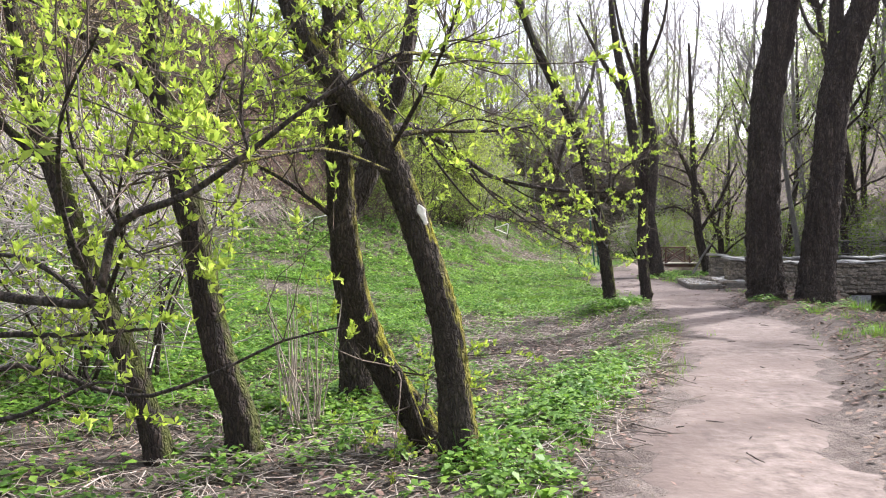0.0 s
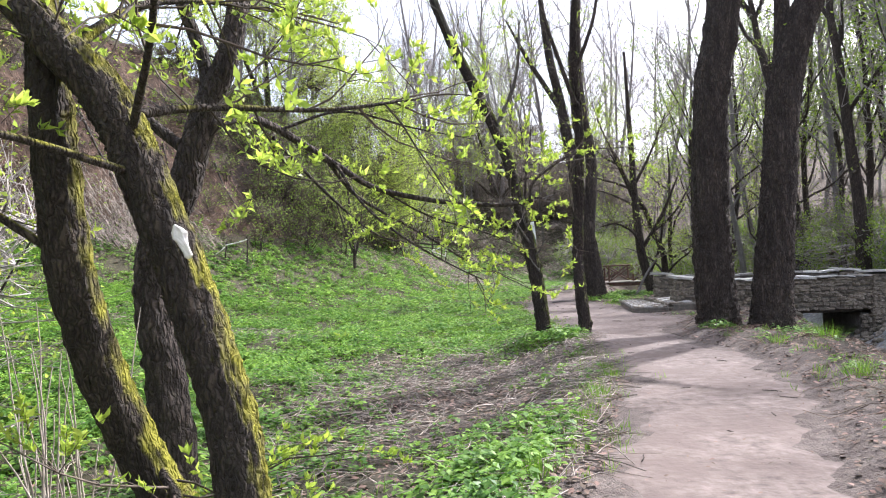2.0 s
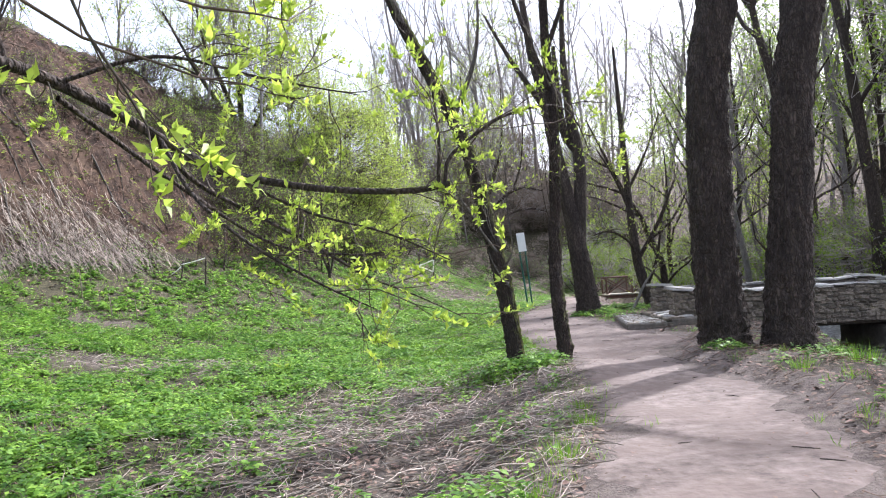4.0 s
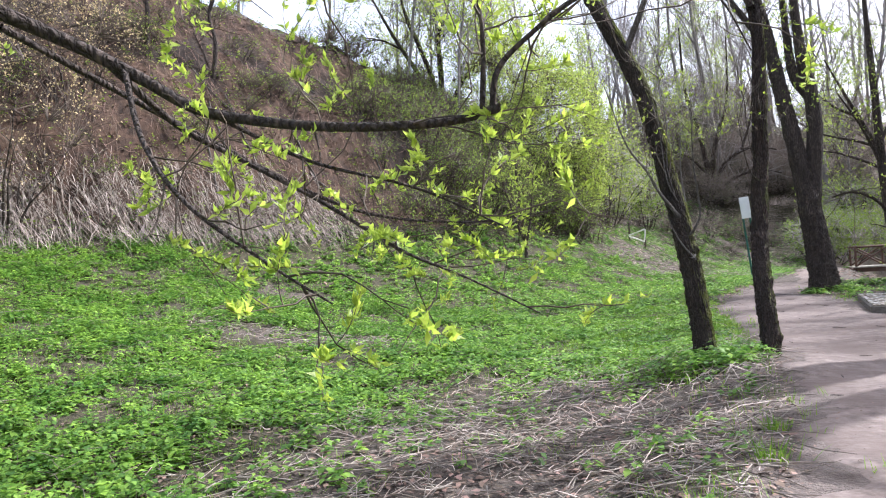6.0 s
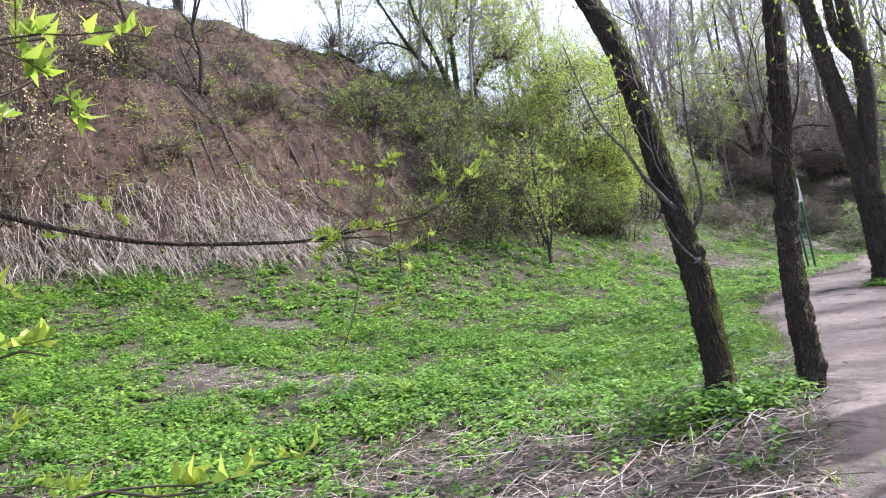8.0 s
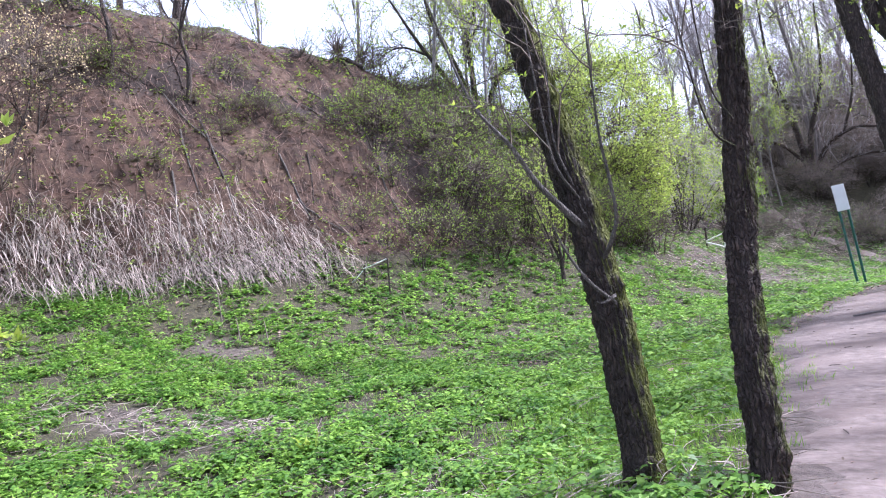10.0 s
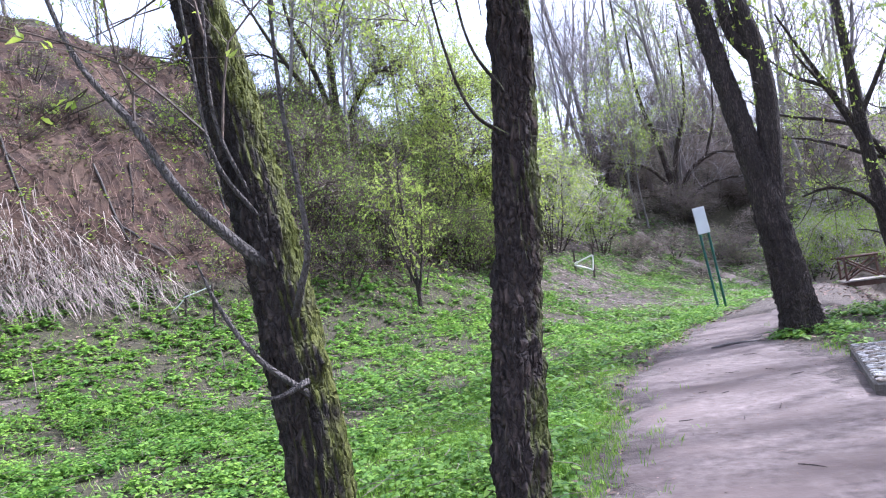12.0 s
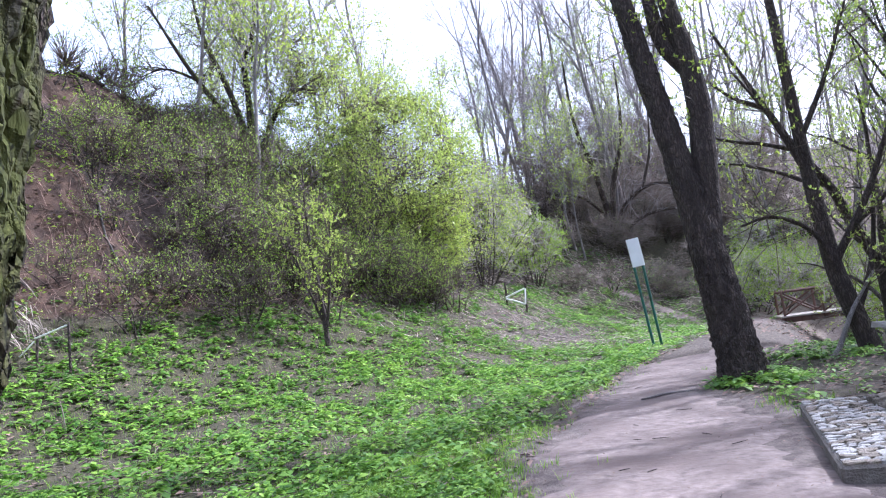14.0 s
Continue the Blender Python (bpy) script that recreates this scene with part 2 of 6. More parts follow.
for m in (STONE, STONE_LIGHT):
    nd, lk = m.node_tree.nodes, m.node_tree.links
    base = nd["Principled BSDF"].inputs["Base Color"].links[0].from_socket
    info, mr, hs = nd.new("ShaderNodeObjectInfo"), nd.new("ShaderNodeMapRange"), nd.new("ShaderNodeHueSaturation")
    mr.inputs["To Min"].default_value, mr.inputs["To Max"].default_value = 0.6, 1.3
    lk.new(info.outputs["Random"], mr.inputs["Value"])
    lk.new(mr.outputs[0], hs.inputs["Value"])
    lk.new(base, hs.inputs["Color"])
    lk.new(hs.outputs[0], nd["Principled BSDF"].inputs["Base Color"])

# ---------------------------------------------------------------- mesh tools
rs = np.random.RandomState(7)


def quick_mesh(name, V, F, mat, smooth=False):
    V = np.asarray(V, dtype=np.float32).reshape(-1, 3)
    F = np.asarray(F, dtype=np.int32)
    me = bpy.data.meshes.new(name)
    n, k = F.shape
    me.vertices.add(len(V))
    me.vertices.foreach_set("co", V.ravel())
    me.loops.add(n * k)
    me.loops.foreach_set("vertex_index", F.ravel())
    me.polygons.add(n)
    me.polygons.foreach_set("loop_start", np.arange(0, n * k, k, dtype=np.int32))
    if smooth:
        me.polygons.foreach_set("use_smooth", np.ones(n, dtype=bool))
    me.update(calc_edges=True)
    me.materials.append(mat)
    return me


def joined(pieces):
    """One pair of arrays from many (vertices, faces)."""
    vs, fs, k = [], [], 0
    for v, f in pieces:
        vs.append(v)
        fs.append(f + k)
        k += len(v)
    return np.concatenate(vs), np.concatenate(fs)


def piece(name, pieces, mat, parent=None, label="", smooth=True, kind=""):
    V, F = joined(pieces) if isinstance(pieces, list) else pieces
    ob = new(name, quick_mesh(name, V, F, mat, smooth))
    if parent:
        ob.parent = parent
    return tagged(ob, label=label, kind=kind)


def part(name, bm, mat, parent, label=""):
    me = bpy.data.meshes.new(name)
    bm.to_mesh(me)
    bm.free()
    me.materials.append(mat)
    ob = new(name, me)
    ob.parent = parent
    return tagged(ob, label=label)


def thing(name, at, label, category, group="", kind=""):
    ob = new(name)
    ob.location = at
    return tagged(ob, label=label, category=category, group=group, kind=kind)


def resample(pts, n):
    """A smooth line (Catmull-Rom) of n points through pts."""
    P = np.asarray(pts, float)
    if len(P) == 2:
        return P[0] + (P[1] - P[0]) * np.linspace(0, 1, n)[:, None]
    Q = np.vstack([2 * P[0] - P[1], P, 2 * P[-1] - P[-2]])
    u = np.linspace(0, len(P) - 1, n)
    i = np.minimum(u.astype(int), len(P) - 2)
    t = (u - i)[:, None]
    a, b, c, d = Q[i], Q[i + 1], Q[i + 2], Q[i + 3]
    return 0.5 * (2 * b + (c - a) * t + (2 * a - 5 * b + 4 * c - d) * t * t + (3 * b - a - 3 * c + d) * t ** 3)


def tube(pts, radii, sides=6, rough=0.0, ridges=0, seed=0, cap=False):
    """A stem along pts; rough: unevenness as a share of the radius; ridges: bark furrows around."""
    P = np.asarray(pts, float)
    n = len(P)
    R = np.interp(np.linspace(0, 1, n), np.linspace(0, 1, len(radii)), radii)
    T = np.gradient(P, axis=0)
    T /= np.linalg.norm(T, axis=1)[:, None] + 1e-9
    ref = np.array([0.0, 1.0, 0.0]) if abs(T[:, 1]).mean() < 0.8 else np.array([1.0, 0, 0])
    A = np.cross(T, ref)
    A /= np.linalg.norm(A, axis=1)[:, None] + 1e-9
    B = np.cross(T, A)
    th = np.linspace(0, 2 * math.pi, sides, endpoint=False)
    rr = np.repeat(R[:, None], sides, 1)
    if rough:
        g = np.random.RandomState(seed)
        s = np.concatenate([[0], np.cumsum(np.linalg.norm(np.diff(P, axis=0), axis=1))])
        w = np.zeros((n, sides))
        for k in range(1, 6):
            w += g.uniform(0.3, 1) / k * np.sin(k * th[None] + g.uniform(0, 6.3) + np.sin(s[:, None] * g.uniform(1, 5) + g.uniform(0, 6)) * 1.2)
        knob = np.zeros((n, sides))
        for _ in range(int(4 + s[-1] * 9)):
            sc, tc, amp, wd = g.uniform(0, s[-1]), g.uniform(0, 6.28), g.uniform(0.2, 0.9), g.uniform(0.02, 0.06)
            dth = np.abs((th[None] - tc + math.pi) % (2 * math.pi) - math.pi)
            knob += amp * np.exp(-((s[:, None] - sc) / wd) ** 2 - (dth / 0.45) ** 2)
        rr = rr * (1 + rough * (0.35 * w + 0.9 * knob))
        if ridges:
            ph = np.cumsum(g.normal(0, 0.12, n))[:, None]
            fur = np.abs(np.sin(th[None] * ridges / 2 + ph + 1.3 * np.sin(s[:, None] * 9 + th[None] * 3))) * (0.55 + 0.45 * np.sin(s[:, None] * 17 + th[None] * 11 + 3 * np.sin(th[None] * 5 + s[:, None] * 4)))
            rr = rr * (1 + rough * 1.0 * (fur - 0.4)) + g.normal(0, 0.0045, (n, sides)) * rr / 0.1
    V = P[:, None] + rr[..., None] * (np.cos(th)[None, :, None] * A[:, None] + np.sin(th)[None, :, None] * B[:, None])
    V = V.reshape(-1, 3)
    i = np.arange(n - 1)[:, None] * sides
    j = np.arange(sides)[None]
    j2 = (j + 1) % sides
    F = np.stack([i + j, i + j2, i + sides + j2, i + sides + j], -1).reshape(-1, 4)
    if cap:
        m, e, k = len(V), (n - 1) * sides, np.arange(sides)
        k2 = (k + 1) % sides
        V = np.vstack([V, P[0], P[-1], (V[k] + V[k2]) / 2, (V[e + k] + V[e + k2]) / 2])
        F = np.vstack([F, np.stack([k2, m + 2 + k, k, np.full(sides, m)], -1), np.stack([e + k, m + 2 + sides + k, e + k2, np.full(sides, m + 1)], -1)])
    return V, F


def wander(g, p, d, length, n, curl=0.15, lift=0.0):
    """A crooked line from p along d."""
    d = np.array(d, float)
    d /= np.linalg.norm(d) + 1e-9
    out = [np.array(p, float)]
    for _ in range(n):
        d = d + g.normal(0, curl, 3) + (0, 0, lift)
        d /= np.linalg.norm(d) + 1e-9
        out.append(out[-1] + d * length / n)
    return np.array(out)


def thin_tubes(lines, r0, r1):
    """Three-sided twigs for an array of lines (k, n, 3)."""
    L = np.asarray(lines, float)
    k, n, _ = L.shape
    T = np.gradient(L, axis=1)
    T /= np.linalg.norm(T, axis=2)[..., None] + 1e-9
    A = np.cross(T, (0.31, 0.77, 0.56))
    A /= np.linalg.norm(A, axis=2)[..., None] + 1e-9
    B = np.cross(T, A)
    r0 = np.broadcast_to(np.asarray(r0, float), (k,))
    r1 = np.broadcast_to(np.asarray(r1, float), (k,))
    R = r0[:, None] + (r1 - r0)[:, None] * np.linspace(0, 1, n)[None]
    th = np.array([0, 2.1, 4.2])
    V = L[:, :, None] + R[:, :, None, None] * (np.cos(th)[None, None, :, None] * A[:, :, None] + np.sin(th)[None, None, :, None] * B[:, :, None])
    V = V.reshape(-1, 3)
    base = (np.arange(k) * n * 3)[:, None, None] + (np.arange(n - 1) * 3)[None, :, None]
    j = np.arange(3)[None, None]
    j2 = (j + 1) % 3
    F = np.stack([base + j, base + j2, base + 3 + j2, base + 3 + j], -1).reshape(-1, 4)
    return V, F


def leaves(C, D, size, g, width=0.36, fold=0.18):
    """Folded pointed leaves: at C, along D, of the given lengths."""
    C, D = np.asarray(C, float), np.asarray(D, float)
    n = len(C)
    D = D / (np.linalg.norm(D, axis=1)[:, None] + 1e-9)
    S = np.cross(D, g.normal(0, 1, (n, 3)))
    S /= np.linalg.norm(S, axis=1)[:, None] + 1e-9
    N = np.cross(S, D)
    s = np.broadcast_to(np.asarray(size, float), (n,))[:, None]
    mid = C + D * s * 0.45 + N * s * fold
    V = np.stack([C, mid + S * s * width / 2, C + D * s - N * s * fold * 0.3, mid - S * s * width / 2], 1).reshape(-1, 3)
    return V, (np.arange(n) * 4)[:, None] + np.arange(4)[None]


def flat_leaves(C, yaw, size, g, width=0.7, droop=0.25):
    """Broad leaves that lie nearly level, as herbs hold them up to the light."""
    n = len(C)
    d = np.stack([np.cos(yaw), np.sin(yaw), g.uniform(-0.35, 0.45, n)], -1)
    side = np.stack([-np.sin(yaw), np.cos(yaw), g.uniform(-0.3, 0.3, n)], -1)
    s = np.broadcast_to(np.asarray(size, float), (n,))[:, None]
    up = np.array([0, 0, 1.0])
    mid = C + d * s * 0.5 - up * s * 0.06
    V = np.stack([C, mid + side * s * width / 2 + up * s * 0.08, C + d * s - up * s * droop, mid - side * s * width / 2 + up * s * 0.08], 1).reshape(-1, 3)
    return V, (np.arange(n) * 4)[:, None] + np.arange(4)[None]


# ---------------------------------------------------------------- the lie of the land
def smooth01(t):
    t = np.clip(t, 0, 1)
    return t * t * (3 - 2 * t)


LEFT_Y = (-8, 0, 2.6, 3.6, 5.45, 7.5, 9.2, 11.7, 14, 18.6, 21, 23.5, 28.7, 34, 42, 60)
LEFT_X = (-0.9, 0.35, 0.96, 1.27, 1.87, 2.4, 2.85, 3.08, 3.1, 2.88, 2.65, 2.95, 3.65, 5.0, 7.4, 14)
RIGHT_Y = (-8, 0, 2.2, 3.4, 5.5, 7.2, 9.2, 11.2, 13.1, 15, 17.2, 18.6, 20, 22.8, 25, 27.7, 32, 42, 60)
RIGHT_X = (0.8, 1.8, 2.3, 2.6, 3.3, 4.05, 4.65, 4.8, 4.5, 4.9, 5.9, 5.3, 5.1, 5.15, 4.45, 5.2, 7.3, 9.6, 17)
FOOT_Y = (-20, 0, 10, 17.5, 20.9, 24.5, 28, 32, 37, 43, 52, 62, 90)
FOOT_X = (-32, -21, -16, -12, -9.7, -7.8, -5.8, -4, -2.5, -1, 1, 3, 8)
CREST_Y = (-20, 15, 20, 25, 29, 33, 36, 40, 48, 60, 90)
CREST_Z = (12.8, 12.8, 12.3, 11.9, 11.3, 10.6, 9.9, 8.7, 8.2, 9.6, 14)


def path_left(y):
    return np.interp(y, LEFT_Y, LEFT_X)


def path_right(y):
    return np.interp(y, RIGHT_Y, RIGHT_X)


def foot(y):
    return np.interp(y, FOOT_Y, FOOT_X)


def waves(x, y):
    return (0.05 * np.sin(1.1 * x + 0.7 * y) * np.sin(0.8 * y - 0.5 * x + 1) + 0.022 * np.sin(3.1 * x - 1.3 * y + 0.5) * np.sin(2.7 * y + 1.1 * x)
            + 0.010 * np.sin(7.3 * x + 2.1 * y) * np.sin(6.1 * y - 3 * x + 2))


def stream_edge(y):
    return np.interp(y, (-20, 7, 9.1, 10.2, 12.6, 14.9, 19.5, 30), (4.9, 5.3, 5.75, 6.15, 6.85, 7.35, 8.8, 9.2))


def land(x, y):
    """The height of the ground."""
    x, y = np.asarray(x, float), np.asarray(y, float)
    xl, xr, xf = path_left(y), path_right(y), foot(y)
    left = np.maximum(xl - x, 0)
    f = np.clip(left / np.maximum(xl - xf, 1), 0, 1)
    zf = np.interp(y, (-20, 15, 25, 35, 50, 90), (2.3, 2.5, 2.4, 2.1, 2.6, 5.0))
    z = zf * f ** 2.7
    z = z - 0.26 * smooth01((left - 0.2) / 1.6) * (1 - smooth01((left - 5) / 6)) * (1 - smooth01((y - 11) / 8))
    d = np.maximum(xf - x, 0) * 0.87
    zc = np.interp(y, CREST_Y, CREST_Z)
    t = d / 6.6
    rise = np.where(t < 0.9, t, 0.9 + 0.14 * (1 - np.exp(-(t - 0.9) / 0.14)))
    z = z + (zc - zf) * rise * np.minimum(1, 0.55 + t * 1.2)
    z = z + 0.16 * np.exp(-((x - 2.55) ** 2 + (y - 13.35) ** 2) / 0.9)
    # the bank and the stream on the other side of the path
    right = np.maximum(x - xr, 0)
    edge = stream_edge(y)
    bed = -0.95 * smooth01((x - edge) / 1.2) * (1 - 0.75 * smooth01((x - edge - 1.6) / 1.8)) * (1 - smooth01((y - 36) / 10))
    z = z + np.where(right > 0, bed, 0) + 0.12 * smooth01(right / 0.5) * (1 - smooth01((right - 1.0) / 1.2)) * (1 - smooth01((y - 16) / 2))
    z = z + 10.5 * smooth01((y - 44.5) / 29) * smooth01((x - foot(y) + 8) / 9)
    z = z + 4.0 * smooth01((x - 15) / 30)
    gully = np.exp(-((x - np.interp(y, (28, 32, 44, 50), (9.0, 9.1, 11.2, 12))) / 1.35) ** 2) * smooth01((y - 30.2) / 2) * (1 - smooth01((y - 49) / 4))
    z = z - 1.5 * gully
    rough_hill = smooth01(d / 1.5)
    z = z + rough_hill * (0.16 * np.sin(1.9 * x + 0.9 * y) * np.sin(1.4 * y - 0.6 * x) + 0.09 * np.sin(4.3 * x - 2.2 * y) * np.sin(3.9 * y + 1.2 * x) + 0.05 * np.sin(9.1 * x + 3 * y) * np.sin(8 * y - 2 * x))
    on_path = smooth01((x - xl + 0.3) / 0.6) * (1 - smooth01((x - xr - 0.3) / 0.6)) * (y < 40)
    return z + waves(x, y) * (1 - 0.7 * on_path)


def green_cover(x, y):
    """How far herbs and grass cover the ground, 0 to 1."""
    xl, xr, xf = path_left(y), path_right(y), foot(y)
    left = xl - x
    g = smooth01((left - 0.15) / 0.5) * (1 - smooth01((xf - x + 0.3) / 1.5))
    bare = smooth01(1.3 - np.hypot((x - xl + 1.8) / 2.9, (y - 10.2) / 4.6)) * 0.9
    bare = np.maximum(bare, 0.72 * smooth01(1.25 - np.hypot((x + 4.0 - 0.35 * (y - 15.6)) / 3.0, (y - 15.6) / 0.85)))
    bare = np.maximum(bare, 0.6 * smooth01(1.2 - np.hypot((x + 6.6) / 2.2, (y - 19.2) / 1.0)))
    bare = np.maximum(bare, 0.78 * smooth01(1.3 - np.hypot((x + 1.2) / 4.5, (y - 3) / 3.6)))
    bare = np.maximum(bare, 0.5 * smooth01(1.2 - np.hypot((x - 0.5) / 3.5, (y - 32) / 2.0)))
    bare = np.maximum(bare, 0.8 * smooth01(1.25 - np.hypot((x - 0.8) / 3.6, (y - 38.5) / 4.5)))
    right = x - xr
    r = 0.55 * smooth01((right - 0.1) / 0.4) * (1 - smooth01((x - 7.6) / 1.0)) * (0.4 + 0.6 * np.sin(y * 1.3 + x) ** 2)
    r = np.maximum(r, 0.9 * smooth01((right - 0.1) / 0.5) * smooth01((y - 23) / 1.5) * (1 - smooth01((y - 46) / 5)) * (1 - smooth01((x - 11) / 3)) * (1 - 0.5 * smooth01(0.6 * np.sin(1.7 * x + y) + 0.5 * np.sin(0.9 * y - 2.1 * x))))
    r = np.maximum(r, 0.2 * smooth01((x - foot(y) - 1) / 1.5) * smooth01((y - 42) / 2) * (1 - smooth01((y - 50) / 3)) * (1 - smooth01((x - 9) / 3)))
    top = 0.8 * smooth01(((xf - x) * 0.87 - 6.1) / 0.8)
    paved = (x > 4.9) & (x < 7.2) & (y > 18.6) & (y < 22.4)
    return np.clip(np.maximum(np.maximum(g * (1 - bare), r), top), 0, 1) * ~paved


def spaced(*runs):
    return np.concatenate([np.arange(a, b, s) for a, b, s in runs])


gx = spaced((-900, -200, 70), (-200, -60, 14), (-60, -26, 3.0), (-26, -8, 0.3), (-8, 9, 0.13), (9, 20, 0.4), (20, 60, 2.5), (60, 200, 14), (200, 901, 70))
gy = spaced((-900, -100, 80), (-100, -20, 8), (-20, -3, 1.0), (-3, 30, 0.14), (30, 52, 0.35), (52, 100, 2.5), (100, 200, 12), (200, 901, 70))
GX, GY = np.meshgrid(gx, gy)
GZ = land(GX, GY)
nx, ny = len(gx), len(gy)
idx = (np.arange(ny - 1)[:, None] * nx + np.arange(nx - 1)[None]).ravel()
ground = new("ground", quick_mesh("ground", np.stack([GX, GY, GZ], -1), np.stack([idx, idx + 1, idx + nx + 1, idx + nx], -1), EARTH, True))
tagged(ground, "brown soil with leaf litter and green herbs, rising to a bare hillside", "ground", kind="structure")
hill_mask = smooth01((foot(GY) - GX) / 0.8) * (1 - smooth01(((foot(GY) - GX) * 0.87 - 6.0) / 0.8))
wood_mask = np.maximum(smooth01((GY - 43.5) / 4) * smooth01((GX - foot(GY) + 2) / 4), smooth01((GX - 13.5) / 3))
lower = (foot(GY) - GX) * 0.87
blotch = np.sin(0.9 * GX + 1.3 * GY) * np.sin(1.1 * GY - 0.7 * GX + 1) + 0.6 * np.sin(2.3 * GX - 1.1 * GY) * np.sin(1.9 * GY + 2)
tan_mask = np.clip(0.55 * hill_mask * smooth01(0.3 + 0.6 * blotch), 0, 1)
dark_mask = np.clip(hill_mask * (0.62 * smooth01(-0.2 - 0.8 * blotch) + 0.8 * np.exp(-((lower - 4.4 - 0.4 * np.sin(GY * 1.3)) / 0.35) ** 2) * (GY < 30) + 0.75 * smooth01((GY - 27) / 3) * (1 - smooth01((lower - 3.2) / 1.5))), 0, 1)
dust_mask = 1.0 * np.exp(-(np.maximum(np.maximum(path_left(GY) - GX, GX - path_right(GY)), 0) / 0.75) ** 2) * (GY < 31)
dust_mask = np.maximum(dust_mask, 0.9 * np.exp(-((GX - 8.0) / 1.3) ** 2 - ((GY - 43.0) / 3.2) ** 2))
dust_mask = np.maximum(dust_mask, 0.7 * np.exp(-((GX - np.interp(GY, (28, 32, 44, 50), (9.4, 9.5, 11.4, 12.2))) / 0.7) ** 2) * smooth01((GY - 31) / 2) * (GY < 48))
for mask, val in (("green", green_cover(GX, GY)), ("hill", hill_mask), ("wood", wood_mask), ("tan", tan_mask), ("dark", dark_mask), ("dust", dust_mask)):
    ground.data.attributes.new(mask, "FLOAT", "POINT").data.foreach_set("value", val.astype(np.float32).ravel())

# a small trail that leaves the path and climbs to the wood
tx = resample([(5.6, 30, 0), (6.3, 36, 0), (6.6, 42, 0), (5.8, 47, 0), (3.9, 49, 0), (2.5, 50, 0), (1.2, 50.6, 0)], 60)
tn = np.cross(np.gradient(tx, axis=0), (0, 0, 1.0))
tn /= np.linalg.norm(tn, axis=1)[:, None]
tu = np.linspace(-1, 1, 7)
tw = 0.42 + 0.12 * np.sin(np.arange(60) * 0.9) + 0.07 * np.sin(np.arange(60) * 2.3)
TP = tx[:, None] + tn[:, None] * (tu[None] * tw[:, None])[..., None]
TP[..., 2] = land(TP[..., 0], TP[..., 1]) + 0.045 - 0.07 * np.abs(tu)[None] ** 3
idx = (np.arange(59)[:, None] * 7 + np.arange(6)[None]).ravel()
tagged(new("trail", quick_mesh("trail", TP, np.stack([idx, idx + 1, idx + 8, idx + 7], -1), DIRT, True)), "narrow bare earth trail climbing through the grass to the wood", "trail", kind="structure")
# the path's end, where it turns off towards the stream
tx = resample([(4.2, 29.6, 0), (5.6, 29.0, 0), (6.8, 29.0, 0), (8.2, 29.1, 0), (10.2, 28.6, 0), (12, 28, 0)], 40)
tn = np.cross(np.gradient(tx, axis=0), (0, 0, 1.0))
tn /= np.linalg.norm(tn, axis=1)[:, None]
TP = tx[:, None] + tn[:, None] * (tu[None] * (0.6 + 0.1 * np.sin(np.arange(40) * 0.8))[:, None])[..., None]
TP[..., 2] = land(TP[..., 0], TP[..., 1]) + 0.04 - 0.09 * np.abs(tu)[None] ** 3
idx = (np.arange(39)[:, None] * 7 + np.arange(6)[None]).ravel()
tagged(new("trail", quick_mesh("trail", TP, np.stack([idx, idx + 1, idx + 8, idx + 7], -1), DIRT, True)), "bare earth trail branching off towards the footbridge", "trail", kind="structure")
# the trodden path, a sheet just above the soil, ragged at the edges
py = np.arange(-8, 31.2, 0.12)
pu = np.linspace(0, 1, 26)
edge_l = path_left(py) + 0.13 * np.sin(py * 2.9) + 0.08 * np.sin(py * 7.7 + 1) + 0.04 * np.sin(py * 17)
edge_r = path_right(py) + 0.12 * np.sin(py * 2.3 + 2) + 0.08 * np.sin(py * 6.9) + 0.04 * np.sin(py * 19 + 1)
PX = edge_l[:, None] + (edge_r - edge_l)[:, None] * pu[None]
PY = np.repeat(py[:, None], 26, 1)
crown = np.minimum(pu, 1 - pu)[None] * (edge_r - edge_l)[:, None]
PZ = land(PX, PY) + 0.02 - 0.06 * np.exp(-crown / 0.1) - 0.03 * np.exp(-((pu[None] - 0.5) / 0.22) ** 2) * 0.3
idx = (np.arange(len(py) - 1)[:, None] * 26 + np.arange(25)[None]).ravel()
path = new("path", quick_mesh("path", np.stack([PX, PY, PZ], -1), np.stack([idx, idx + 1, idx + 27, idx + 26], -1), DIRT, True))
tagged(path, "bare trodden earth footpath, dry and dusty, with ragged edges", "path", kind="structure")

# ---------------------------------------------------------------- trees


def crown_of(g, lines, radii, count, length, sub=2, lift=0.03, curl=0.2, spread=0.9, start=0.25):
    """Twigs that leave the given lines; returns arrays of lines by order."""
    orders = []
    src = [np.asarray(l, float) for l in lines]
    for order in range(sub):
        out = []
        n_each = max(1, int(count[order] / max(1, len(src))))
        for L in src:
            m = len(L)
            for _ in range(n_each if len(src) * n_each >= count[order] * 0.6 else n_each + (g.rand() < 0.5)):
                k = int(g.uniform(start * m, m - 1))
                t = L[min(k + 1, m - 1)] - L[max(k - 1, 0)]
                t = t / (np.linalg.norm(t) + 1e-9)
                d = t * g.uniform(0.3, 1.0) + g.normal(0, spread * 0.6, 3)
                d[2] += 0.15
                out.append(wander(g, L[k], d, length[order] * g.uniform(0.5, 1.2), 5, curl, lift))
        orders.append(np.array(out))
        src = list(out)
    return orders


